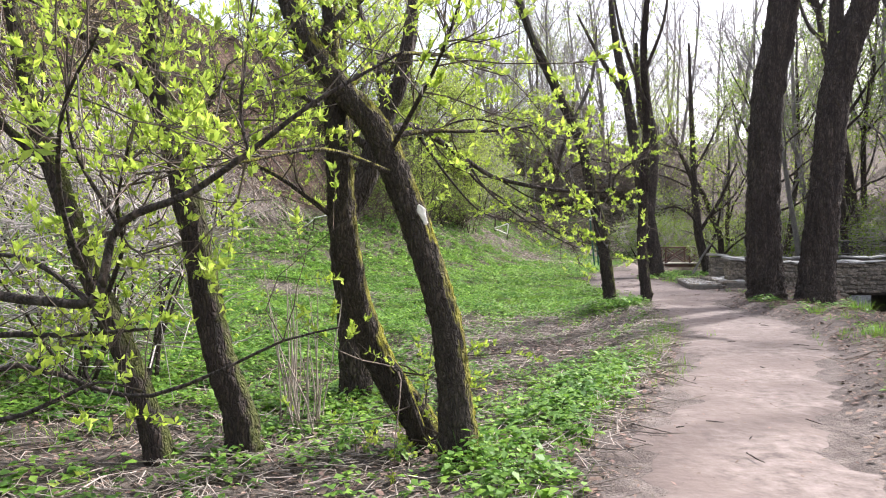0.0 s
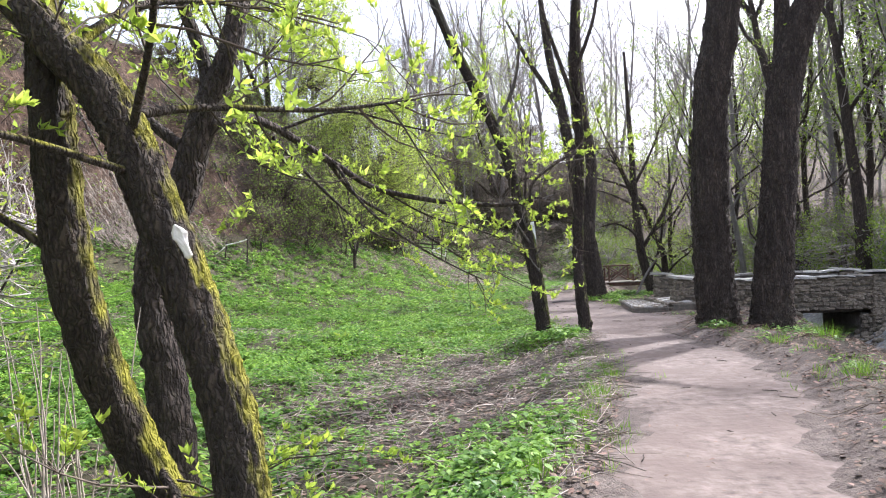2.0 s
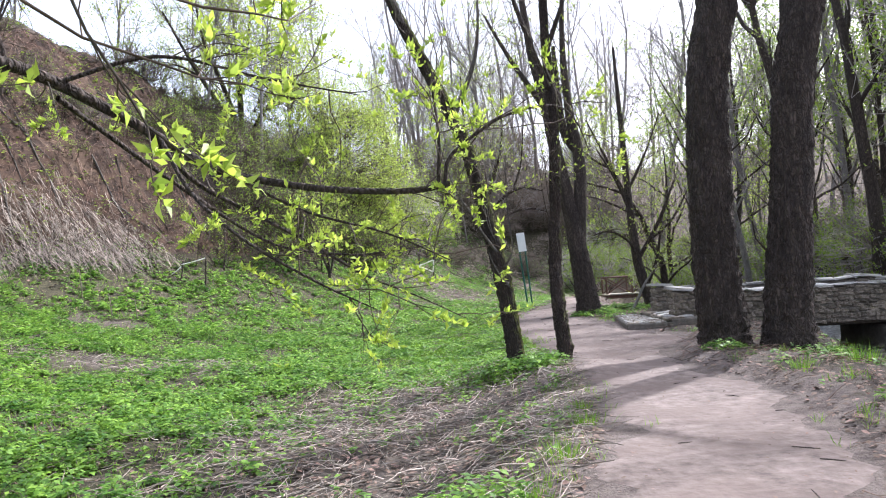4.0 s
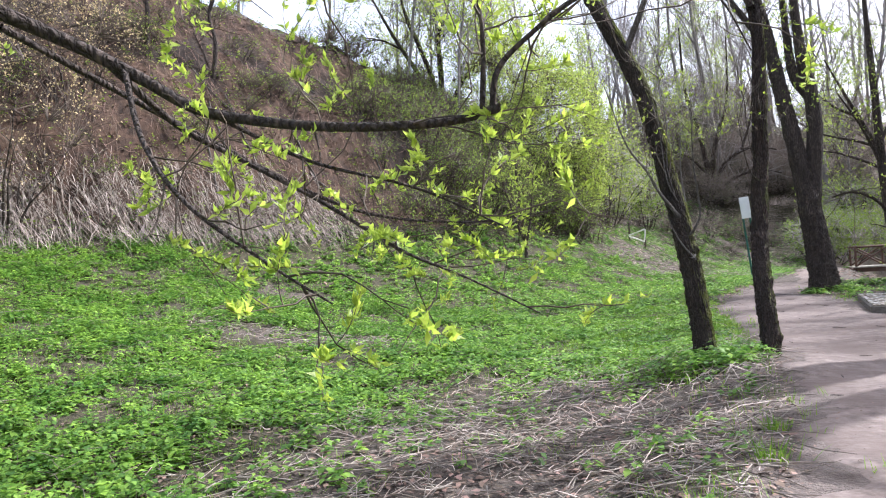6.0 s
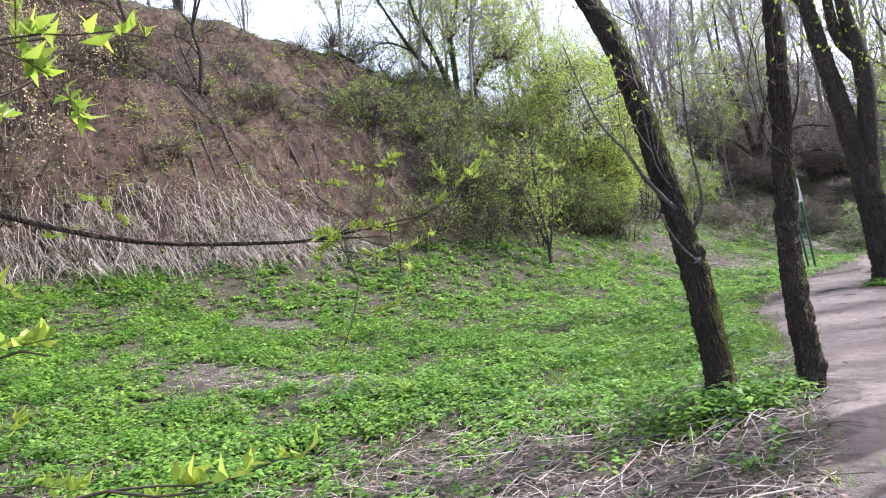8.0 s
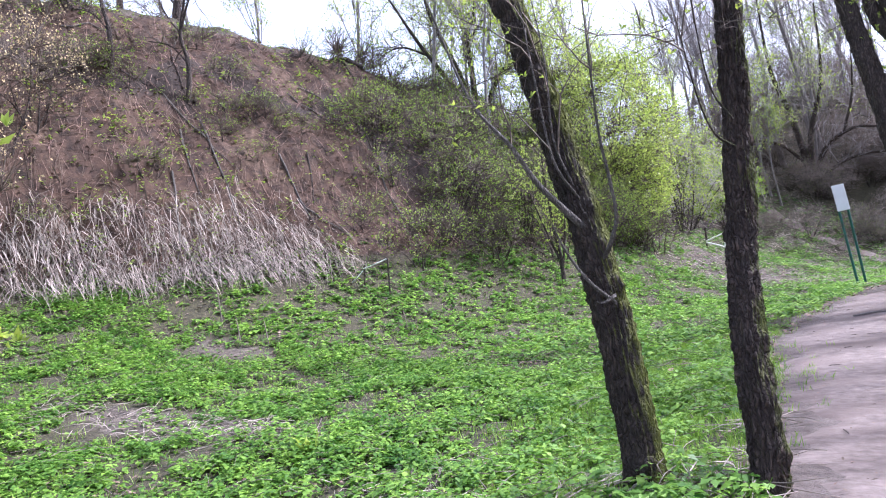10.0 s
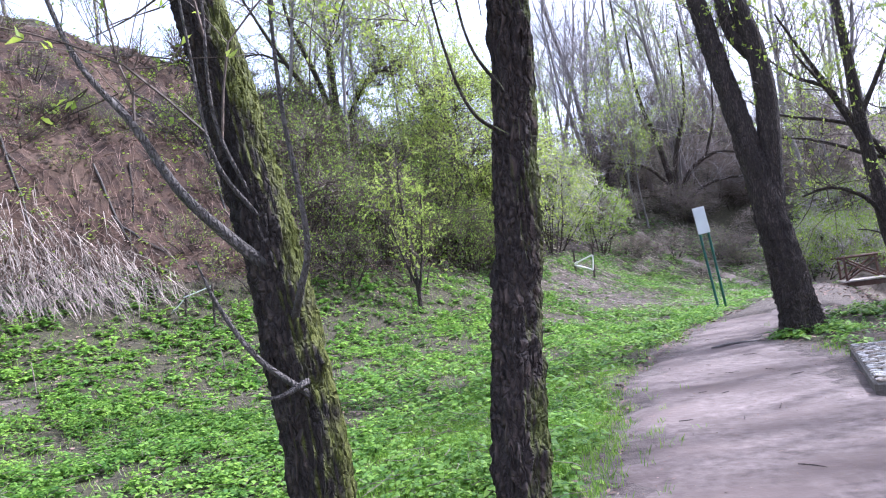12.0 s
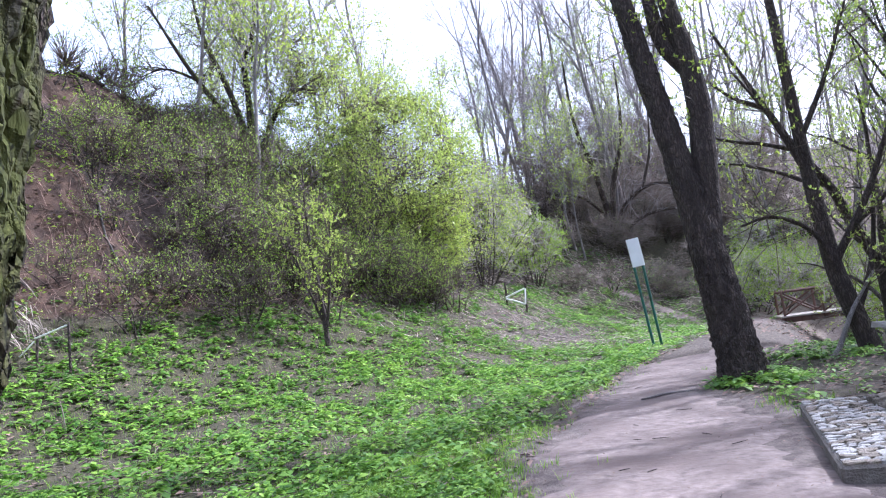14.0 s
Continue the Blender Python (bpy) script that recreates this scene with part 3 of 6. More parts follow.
def place_tree(name, base, trunk, radii, limbs=(), label="", category="tree", bark=None, sides=20, rough=0.12, ridges=0, rings=60,
               twig=TWIG, twigs=(40, 160), twig_len=(1.2, 0.5), twig_r=(0.012, 0.004), leaf=None, leaf_n=0, leaf_size=0.05,
               leaf_from=0.3, seed=1, keep=None, group="", sources="all", lift=0.03, spread=0.9, limb_bark=None):
    """A tree of one trunk, limbs (points, radii), twigs and leaves. Points are in the world; the tree stands at base."""
    g = np.random.RandomState(seed)
    bark = bark or BARK_DARK
    o = np.array(base, float)
    root = thing(name, base, label, category, group)
    tl = resample(np.asarray(trunk, float), rings)
    flare = np.array(radii, float)
    piece("trunk", tube(tl - o, flare, sides, rough, ridges, seed), bark, root)
    lines = []
    for k, (pts, rr) in enumerate(limbs):
        ll = resample(np.asarray(pts, float), max(8, rings // 3))
        piece("limb", tube(ll - o, rr, max(6, sides // 2), rough, 0, seed + k + 1), limb_bark or bark, root)
        lines.append(ll)
    top = tl[int(len(tl) * 0.45):]
    src = (lines + [top]) if sources == "all" else (lines or [top])
    orders = crown_of(g, src, None, twigs, twig_len, len(twigs), lift, spread=spread)
    tw = []
    for k, arr in enumerate(orders):
        if keep is not None and len(arr):
            arr = arr[keep(arr.reshape(-1, 3)).reshape(arr.shape[:2]).all(1)]
        orders[k] = arr
        if len(arr):
            tw.append(thin_tubes(arr - o, twig_r[k], twig_r[k] * 0.4))
    if tw:
        piece("twig_spray", tw, twig, root, kind="stuff")
    if leaf and leaf_n and len(orders[-1]):
        arr = orders[-1]
        kk = g.randint(0, len(arr), leaf_n // 3)
        u = g.uniform(leaf_from, 1, leaf_n // 3) * (arr.shape[1] - 1.001)
        i = u.astype(int)
        C = arr[kk, i] + (arr[kk, i + 1] - arr[kk, i]) * (u - i)[:, None]
        T = arr[kk, i + 1] - arr[kk, i]
        T /= np.linalg.norm(T, axis=1)[:, None] + 1e-9
        C = np.repeat(C, 3, 0)
        D = np.repeat(T, 3, 0) * 0.5 + g.normal(0, 0.5, (len(C), 3)) + (0, 0, 0.55)
        if keep is not None:
            ok = keep(C)
            C, D = C[ok], D[ok]
        piece("foliage", leaves(C - o, D, g.uniform(0.5, 1.15, len(C)) * leaf_size, g), leaf, root, smooth=False, kind="stuff")
    return root


def clear_of_walk(P):
    """True away from the walking line, so that no twig hangs across it."""
    y = P[:, 1]
    wx = np.interp(y, (-3, -1.4, 0.2, 1.4, 3.5, 5.0, 5.8, 8.2, 10.0, 12.6, 13.2), (0.3, 0.49, 0.86, 1.26, 1.91, 2.4, 2.58, 3.14, 3.59, 3.75, 3.87))
    near = np.abs(P[:, 0] - wx)
    return (near > 0.5) & (P[:, 0] < wx + 0.2) | (P[:, 2] > 2.0)


# the willows beside the start
place_tree("willow_tree", (0.05, 3.8, -0.1),
           [(0.07, 3.8, -0.3), (0.03, 3.8, 0.25), (-0.02, 3.8, 0.75), (-0.17, 3.8, 1.3), (-0.36, 3.8, 1.83), (-0.44, 3.8, 2.04), (-0.56, 3.8, 2.25), (-0.78, 3.8, 2.5), (-1.1, 3.85, 3.0), (-1.45, 4.1, 4.2), (-1.6, 4.3, 6)],
           (0.155, 0.116, 0.107, 0.105, 0.102, 0.1, 0.094, 0.085, 0.064, 0.04),
           [([(-0.42, 3.8, 2.0), (-0.15, 3.4, 2.3), (0.05, 3.0, 2.5), (0.2, 2.6, 2.7)], (0.019, 0.012, 0.005)),
            ([(-0.36, 3.8, 1.85), (-0.7, 3.1, 1.95), (-1.0, 2.4, 1.8), (-1.3, 1.9, 1.7)], (0.018, 0.011, 0.005)),
            ([(-0.45, 3.75, 2.1), (-0.2, 4.1, 2.2), (0.3, 4.5, 2.25), (0.75, 4.8, 2.35)], (0.025, 0.015, 0.006)),
            ([(-1.0, 3.85, 2.75), (-0.5, 4.0, 3.3), (0.1, 4.3, 3.5), (0.6, 4.7, 3.5)], (0.045, 0.03, 0.012))],
           "willow with dark furrowed bark, mossy edge and a pale cut scar", "tree", BARK_MOSS, 48, 0.10, 22, 150,
           twigs=(60, 280), twig_len=(0.9, 0.4), twig_r=(0.007, 0.003), leaf=LEAF_YOUNG, leaf_n=6440, leaf_size=0.061, seed=3, keep=clear_of_walk)
place_tree("willow_tree", (-0.28, 4.4, -0.16),
           [(-0.2, 4.4, -0.35), (-0.28, 4.4, -0.1), (-0.52, 4.38, 0.25), (-0.72, 4.25, 0.77), (-0.8, 4.02, 1.38), (-0.81, 3.92, 1.91), (-0.82, 3.88, 2.35), (-0.87, 3.95, 2.8), (-0.95, 4.2, 5)],
           (0.15, 0.13, 0.115, 0.108, 0.1, 0.09, 0.065, 0.035),
           [([(-0.8, 4.0, 1.5), (-1.3, 3.7, 1.9), (-1.9, 3.3, 2.1)], (0.022, 0.014, 0.006)), ([(-0.82, 3.9, 2.4), (-0.6, 4.6, 2.9), (-0.1, 5.4, 3.1)], (0.035, 0.022, 0.009)),
            ([(-0.6, 4.35, 0.5), (-0.42, 4.2, 0.35), (-0.25, 4.15, -0.05)], (0.03, 0.03, 0.025))],
           "leaning willow with bright yellow-green moss on the lower stem", "tree", BARK_MOSS, 40, 0.12, 16, 110,
           twigs=(40, 200), twig_len=(1.0, 0.45), twig_r=(0.008, 0.003), leaf=LEAF_YOUNG, leaf_n=4620, leaf_size=0.061, seed=5, keep=clear_of_walk)
place_tree("willow_tree", (-1.2, 6.0, -0.2),
           [(-1.18, 6.0, -0.4), (-1.2, 6.0, 0.5), (-1.29, 6.0, 1.2), (-1.28, 6.0, 1.6), (-1.07, 6.0, 1.98), (-0.95, 6.0, 2.34), (-0.81, 6.0, 2.72), (-0.63, 6.0, 3.18), (-0.5, 6.1, 4.4), (-0.6, 6.3, 6)],
           (0.18, 0.14, 0.12, 0.115, 0.11, 0.1, 0.08, 0.055, 0.035),
           [([(-0.9, 6.0, 2.4), (-0.74, 6.02, 2.53), (-0.6, 6.5, 2.62), (-0.32, 6.95, 2.47), (-0.05, 7.15, 2.29), (0.22, 7.2, 2.12), (0.66, 7.2, 2.0), (1.05, 7.2, 1.94), (1.4, 7.2, 1.92), (1.61, 7.2, 1.95)], (0.042, 0.034, 0.026, 0.020, 0.017)),
            ([(1.58, 7.2, 1.95), (1.61, 7.2, 2.09), (1.73, 7.2, 2.2), (1.97, 7.22, 2.34), (2.27, 7.3, 2.4), (2.45, 7.6, 2.36), (2.58, 7.9, 2.2)], (0.013, 0.01, 0.006, 0.003)),
            ([(1.54, 7.2, 1.95), (1.56, 7.2, 2.25), (1.53, 7.2, 2.6)], (0.012, 0.009, 0.005)),
            ([(-0.2, 7.05, 2.4), (0.0, 7.3, 2.1), (0.25, 7.45, 1.92), (0.65, 7.5, 1.68), (1.03, 7.5, 1.43), (1.35, 7.5, 1.28), (1.65, 7.5, 1.12)], (0.018, 0.014, 0.01, 0.006, 0.003)),
            ([(-0.1, 7.1, 2.32), (0.15, 6.9, 1.95), (0.5, 6.7, 1.65), (0.9, 6.6, 1.4), (1.2, 6.5, 1.25)], (0.014, 0.009, 0.003)),
            ([(-0.6, 6.9, 2.55), (-0.35, 8.1, 2.15), (0.0, 9.2, 1.78), (0.55, 9.8, 1.67), (0.9, 9.98, 1.68), (1.26, 10.1, 1.72)], (0.018, 0.014, 0.01, 0.007, 0.003)),
            ([(0.3, 7.2, 2.08), (0.7, 7.3, 1.85), (1.2, 7.3, 1.68), (1.58, 7.25, 1.49)], (0.01, 0.007, 0.003)),
            ([(-0.5, 6.7, 2.58), (0.0, 6.9, 2.75), (0.6, 7.0, 2.6), (1.1, 7.1, 2.5)], (0.014, 0.009, 0.003)),
            ([(-0.85, 6.0, 2.75), (-0.87, 6.0, 3.0), (-1.1, 5.9, 3.8), (-1.3, 5.8, 5)], (0.055, 0.045, 0.03)),
            ([(-0.98, 6.0, 2.3), (-1.5, 5.8, 2.75), (-2.0, 5.6, 3.1)], (0.045, 0.035, 0.018))],
           "old willow with a long drooping limb ending in a stub", "tree", BARK_DARK, 36, 0.12, 14, 110,
           twigs=(110, 300), twig_len=(0.6, 0.3), twig_r=(0.005, 0.0025), leaf=LEAF_YOUNG, leaf_n=6600, leaf_size=0.05, seed=9, keep=clear_of_walk, sources="limbs", lift=-0.03)
place_tree("willow_tree", (-1.69, 4.2, -0.16),
           [(-1.66, 4.2, -0.35), (-1.72, 4.2, 0.05), (-1.9, 4.2, 0.62), (-2.05, 4.2, 1.43), (-2.25, 4.2, 2.33), (-2.38, 4.2, 2.87), (-2.35, 4.2, 3.4), (-2.45, 4.3, 5.2)],
           (0.15, 0.125, 0.115, 0.108, 0.1, 0.09, 0.06, 0.035),
           [([(-2.17, 4.2, 1.9), (-1.7, 3.6, 2.3), (-1.3, 3.0, 2.4)], (0.022, 0.014, 0.006)), ([(-2.26, 4.2, 2.45), (-2.8, 3.8, 3.0), (-3.4, 3.6, 3.4)], (0.045, 0.028, 0.01))],
           "slanting willow with brown scaly bark in the thicket", "tree", BARK_BROWN, 28, 0.12, 14, 80,
           twigs=(50, 240), twig_len=(1.2, 0.5), twig_r=(0.009, 0.003), leaf=LEAF_YOUNG, leaf_n=5040, leaf_size=0.061, seed=11, keep=clear_of_walk)
place_tree("willow_tree", (-2.13, 3.75, -0.16),
           [(-2.1, 3.75, -0.35), (-2.2, 3.75, 0.05), (-2.4, 3.75, 0.6), (-2.7, 3.75, 1.27), (-2.95, 3.75, 2.03), (-3.12, 3.75, 2.5), (-3.4, 3.75, 4)],
           (0.115, 0.095, 0.088, 0.08, 0.07, 0.035),
           [([(-2.55, 3.75, 0.95), (-2.15, 3.3, 1.35), (-1.9, 2.8, 1.6), (-1.6, 2.4, 1.9)], (0.018, 0.012, 0.005)), ([(-2.9, 3.75, 1.9), (-3.4, 3.4, 2.5), (-3.9, 3.0, 3.0)], (0.035, 0.025, 0.01))],
           "thin slanting willow stem with many bare twigs", "tree", BARK_BROWN, 24, 0.12, 12, 60,
           twigs=(50, 220), twig_len=(1.1, 0.5), twig_r=(0.009, 0.003), leaf=LEAF_YOUNG, leaf_n=4200, leaf_size=0.061, seed=13, keep=clear_of_walk)
# a low arching stem nearer the camera
place_tree("willow_sapling", (-2.65, 1.9, -0.25),
           [(-2.7, 1.9, -0.4), (-2.5, 1.8, 0.6), (-2.1, 1.7, 1.12), (-1.6, 1.62, 1.13), (-1.32, 1.6, 1.14), (-1.21, 1.6, 1.45), (-0.9, 1.6, 1.58), (-0.63, 1.6, 1.75), (-0.36, 1.65, 1.96), (-0.0, 1.8, 2.2)],
           (0.03, 0.026, 0.023, 0.021, 0.019, 0.017, 0.014, 0.01, 0.006),
           [([(-0.63, 1.6, 1.75), (-0.66, 1.6, 1.95), (-0.6, 1.6, 2.4)], (0.009, 0.008, 0.005)), ([(-1.31, 1.6, 1.1), (-1.6, 1.6, 1.3), (-2.0, 1.7, 1.35)], (0.014, 0.012, 0.006)),
            ([(-2.3, 1.75, 0.9), (-1.84, 1.7, 0.97), (-1.51, 1.7, 0.97), (-1.12, 1.7, 1.0)], (0.017, 0.014, 0.011, 0.006)),
            ([(-2.45, 1.85, 0.65), (-1.9, 1.9, 0.8), (-1.5, 1.9, 0.69), (-1.23, 1.9, 0.66), (-0.87, 1.9, 0.79), (-0.59, 1.9, 0.92), (-0.28, 1.9, 0.99)], (0.016, 0.013, 0.01, 0.007, 0.004)),
            ([(-1.31, 1.6, 1.14), (-1.2, 1.2, 1.5), (-1.0, 0.9, 1.8), (-0.75, 0.7, 2.0)], (0.012, 0.009, 0.004)),
            ([(-2.5, 1.75, 0.5), (-1.77, 1.6, 0.61), (-1.53, 1.6, 0.69), (-1.31, 1.6, 0.78), (-1.1, 1.6, 0.74)], (0.014, 0.011, 0.008, 0.003)),
            ([(-1.21, 1.6, 1.45), (-1.35, 1.5, 1.8), (-1.3, 1.4, 2.2)], (0.011, 0.008, 0.004))],
           "young willow stem arching over, with fresh light-green leaves", "shrub", BARK_DARK, 10, 0.08, 0, 40,
           twigs=(54, 140), twig_len=(0.7, 0.3), twig_r=(0.004, 0.002), leaf=LEAF_YOUNG, leaf_n=1500, leaf_size=0.056, seed=17, keep=clear_of_walk)

# dry upright shoots between the willow stems
for k, (x, y) in enumerate(((-1.45, 4.95), (-1.35, 4.8), (-1.55, 5.05), (-1.3, 5.0))):
    root = thing("dry_shoots", (x, y, float(land(x, y))), "clump of thin pale dry shoots standing under the willows", "shoots", "dry shoots")
    g = np.random.RandomState(180 + k)
    for _ in range(6):
        piece("shoot", tube(wander(g, (g.normal(0, 0.05), g.normal(0, 0.05), -0.05), (g.normal(0, 0.1), g.normal(0, 0.1), 1), g.uniform(0.6, 1.7), 6, 0.06), (0.008, 0.006, 0.003), 5), STRAW_PALE, root)

# the pair beside the path
place_tree("alder_tree", (2.3, 13.42, 0.1),
           [(2.33, 13.38, -0.1), (2.3, 13.42, 0.2), (2.25, 13.5, 0.85), (2.15, 13.56, 1.55), (2.04, 13.6, 2.1), (1.93, 13.6, 2.7), (1.75, 13.6, 3.4), (1.28, 13.6, 4.5), (0.85, 13.6, 5.45), (0.5, 13.7, 6.6), (0.2, 13.8, 9)],
           (0.155, 0.12, 0.111, 0.107, 0.102, 0.094, 0.085, 0.066, 0.04),
           [([(2.14, 13.5, 1.7), (2.03, 13.38, 1.86), (1.92, 13.3, 2.03), (1.8, 13.25, 2.28), (1.59, 13.2, 2.62), (1.4, 13.15, 3.3)], (0.024, 0.02, 0.016, 0.011, 0.005)),
            ([(2.22, 13.5, 1.5), (2.3, 13.43, 1.6), (2.355, 13.42, 1.75), (2.345, 13.42, 2.0), (2.32, 13.42, 2.35), (2.34, 13.42, 3.2)], (0.016, 0.013, 0.011, 0.009, 0.004)),
            ([(2.27, 13.45, 1.22), (2.15, 13.33, 1.38), (2.05, 13.28, 1.58), (2.0, 13.25, 1.75)], (0.013, 0.01, 0.008, 0.003)),
            ([(2.27, 13.45, 1.27), (2.24, 13.3, 1.24), (2.2, 13.25, 1.25)], (0.012, 0.008, 0.004)),
            ([(2.12, 13.5, 1.9), (2.02, 13.4, 2.15), (1.98, 13.38, 2.6), (1.95, 13.35, 3.2)], (0.009, 0.007, 0.003)),
            ([(2.1, 13.52, 1.95), (2.03, 13.42, 2.3), (2.05, 13.4, 2.8), (2.0, 13.4, 3.4)], (0.008, 0.006, 0.003)),
            ([(1.6, 13.6, 3.7), (2.0, 13.4, 4.6), (2.1, 13.4, 5.6)], (0.04, 0.03, 0.012)), ([(1.0, 13.6, 5.1), (0.6, 13.2, 6.2), (0.4, 13, 7.2)], (0.045, 0.03, 0.012))],
           "leaning alder with furrowed dark bark and olive moss, young side shoots", "tree", BARK_MOSSY, 64, 0.19, 26, 240,
           twigs=(60, 220), twig_len=(0.9, 0.5), twig_r=(0.007, 0.003), leaf=LEAF_YOUNG, leaf_n=500, leaf_size=0.05, seed=21, limb_bark=BARK_SHOOT, keep=lambda P: P[:, 2] > 2.2)
place_tree("alder_tree", (3.0, 13.35, 0.05),
           [(2.98, 13.3, -0.15), (3.0, 13.35, 0.1), (2.98, 13.55, 0.8), (3.0, 13.79, 1.4), (3.04, 13.92, 2.0), (3.11, 13.99, 2.8), (3.15, 14.03, 4.0), (3.1, 14, 5.2), (3.2, 14, 6.5), (3.4, 14.2, 9)],
           (0.14, 0.102, 0.091, 0.088, 0.085, 0.08, 0.071, 0.062, 0.05, 0.03),
           [([(3.05, 13.82, 2.08), (2.95, 13.72, 2.18), (2.89, 13.68, 2.42), (2.84, 13.64, 2.9)], (0.009, 0.006, 0.003)),
            ([(3.06, 13.82, 2.25), (2.96, 13.74, 2.5), (2.93, 13.72, 3.1)], (0.008, 0.005, 0.003)),
            ([(3.1, 13.95, 4.2), (2.85, 13.9, 4.9), (2.6, 13.9, 5.8), (2.4, 13.9, 7)], (0.045, 0.035, 0.015)), ([(3.12, 14, 4.8), (3.5, 14, 5.8), (3.7, 14.2, 7)], (0.04, 0.03, 0.012))],
           "straight alder with rough cracked brown bark and knobs", "tree", BARK_BROWN, 72, 0.27, 24, 260,
           twigs=(50, 200), twig_len=(0.9, 0.5), twig_r=(0.007, 0.003), leaf=LEAF_YOUNG, leaf_n=600, leaf_size=0.05, seed=23, keep=lambda P: P[:, 2] > 2.6)
# the two thick trees on the bank
place_tree("oak_tree", (5.55, 14.2, 0.05),
           [(5.55, 14.2, -0.2), (5.53, 14.2, 0.3), (5.5, 14.2, 1.5), (5.51, 14.2, 2.7), (5.6, 14.2, 4.2), (5.9, 14.2, 6.0), (6.2, 14.3, 9), (6.3, 14.5, 13)],
           (0.5, 0.36, 0.32, 0.31, 0.3, 0.29, 0.25, 0.15),
           [([(5.9, 14.2, 6), (4.8, 14.5, 8), (3.9, 15, 10)], (0.12, 0.09, 0.04)), ([(6.1, 14.3, 8), (7.2, 14, 10), (7.6, 14, 12)], (0.12, 0.08, 0.04))],
           "thick dark trunk of an old tree with a flared mossy foot", "tree", BARK_DARK, 56, 0.095, 30, 170,
           twigs=(40, 200), twig_len=(2.0, 0.9), leaf=LEAF_YOUNG, leaf_n=500, leaf_size=0.06, seed=25, keep=lambda P: P[:, 2] > 5)
place_tree("oak_tree", (6.36, 13.9, 0.05),
           [(6.36, 13.9, -0.2), (6.38, 13.9, 0.3), (6.5, 13.9, 1.5), (6.63, 13.9, 2.7), (6.75, 13.9, 4.0), (7.02, 13.9, 5.15), (7.4, 13.9, 6.1), (8.0, 13.8, 8), (8.4, 13.8, 12)],
           (0.46, 0.34, 0.3, 0.29, 0.28, 0.25, 0.22, 0.12),
           [([(6.72, 13.9, 3.8), (6.85, 14.0, 5.0), (6.9, 14.1, 6.5), (6.8, 14.3, 9)], (0.18, 0.16, 0.12, 0.06)), ([(7.4, 13.9, 6.1), (9, 13.5, 7.2), (10.5, 13, 8)], (0.12, 0.08, 0.03))],
           "thick dark forked trunk of an old tree leaning out", "tree", BARK_DARK, 56, 0.095, 30, 170,
           twigs=(40, 200), twig_len=(2.0, 0.9), leaf=LEAF_YOUNG, leaf_n=400, leaf_size=0.06, seed=27, keep=lambda P: P[:, 2] > 5)
# the forked tree at the bend
place_tree("maple_tree", (5.32, 25.45, 0.07),
           [(5.37, 25.45, -0.12), (5.32, 25.45, 0.30), (5.24, 25.45, 1.04), (5.15, 25.45, 1.87), (5.00, 25.45, 2.98), (4.78, 25.45, 4.37), (4.59, 25.45, 5.48), (4.43, 25.45, 6.59), (4.08, 25.45, 8.44), (3.80, 25.45, 11.21)],
           (0.46, 0.34, 0.3, 0.26, 0.205, 0.18, 0.16, 0.13, 0.065),
           [([(5.14, 25.50, 1.96), (5.25, 25.54, 2.84), (5.37, 25.54, 4.18), (5.34, 25.54, 5.20), (5.17, 25.54, 6.31), (5.10, 25.54, 8.44), (5.28, 25.54, 11.21)], (0.217, 0.2, 0.19, 0.16, 0.1, 0.05)),
            ([(5.34, 25.54, 5.02), (5.00, 25.63, 5.66), (4.89, 25.63, 6.59), (4.82, 25.63, 8.44)], (0.14, 0.12, 0.06)), ([(4.45, 25.45, 6.40), (3.43, 25.17, 7.98), (2.69, 24.99, 9.36)], (0.1, 0.07, 0.03))],
           "dark forked tree leaning over the path with sprouting leaf tufts", "tree", BARK_DARK, 52, 0.11, 26, 170,
           twigs=(70, 380), twig_len=(1.5, 0.7), leaf=LEAF_YOUNG, leaf_n=3600, leaf_size=0.075, seed=31)
place_tree("elder_tree", (7.86, 28, -0.07),
           [(7.9, 28, -0.25), (7.8, 28, 0.3), (7.52, 28, 1.48), (7.42, 28, 2.6), (7.35, 28, 3.86), (7.31, 28, 5.31), (7.26, 28, 6.8), (7.2, 28, 9)],
           (0.24, 0.18, 0.16, 0.14, 0.12, 0.1, 0.08, 0.04),
           [([(7.6, 28, 1.2), (7.2, 27.6, 2.2), (6.5, 27.3, 2.6), (5.9, 27, 2.5)], (0.06, 0.04, 0.02)), ([(7.5, 28, 1.6), (8.2, 27.7, 2.8), (8.8, 27.5, 4.2)], (0.08, 0.06, 0.03)),
            ([(7.7, 28, 0.6), (8.2, 28.2, 1.6), (8.5, 28.3, 3)], (0.07, 0.05, 0.03)), ([(7.4, 28, 3.2), (6.9, 27.8, 4.4), (6.3, 27.5, 5.4)], (0.06, 0.04, 0.02)), ([(7.35, 28, 4), (8.0, 28, 5.2), (8.6, 28, 6.6)], (0.06, 0.04, 0.02))],
           "dark crooked small tree with many spreading boughs and sparse leaves", "tree", BARK_DARK, 20, 0.1, 0, 50,
           twigs=(110, 600), twig_len=(1.6, 0.8), leaf=LEAF_BUSH, leaf_n=4800, leaf_size=0.08, seed=33)
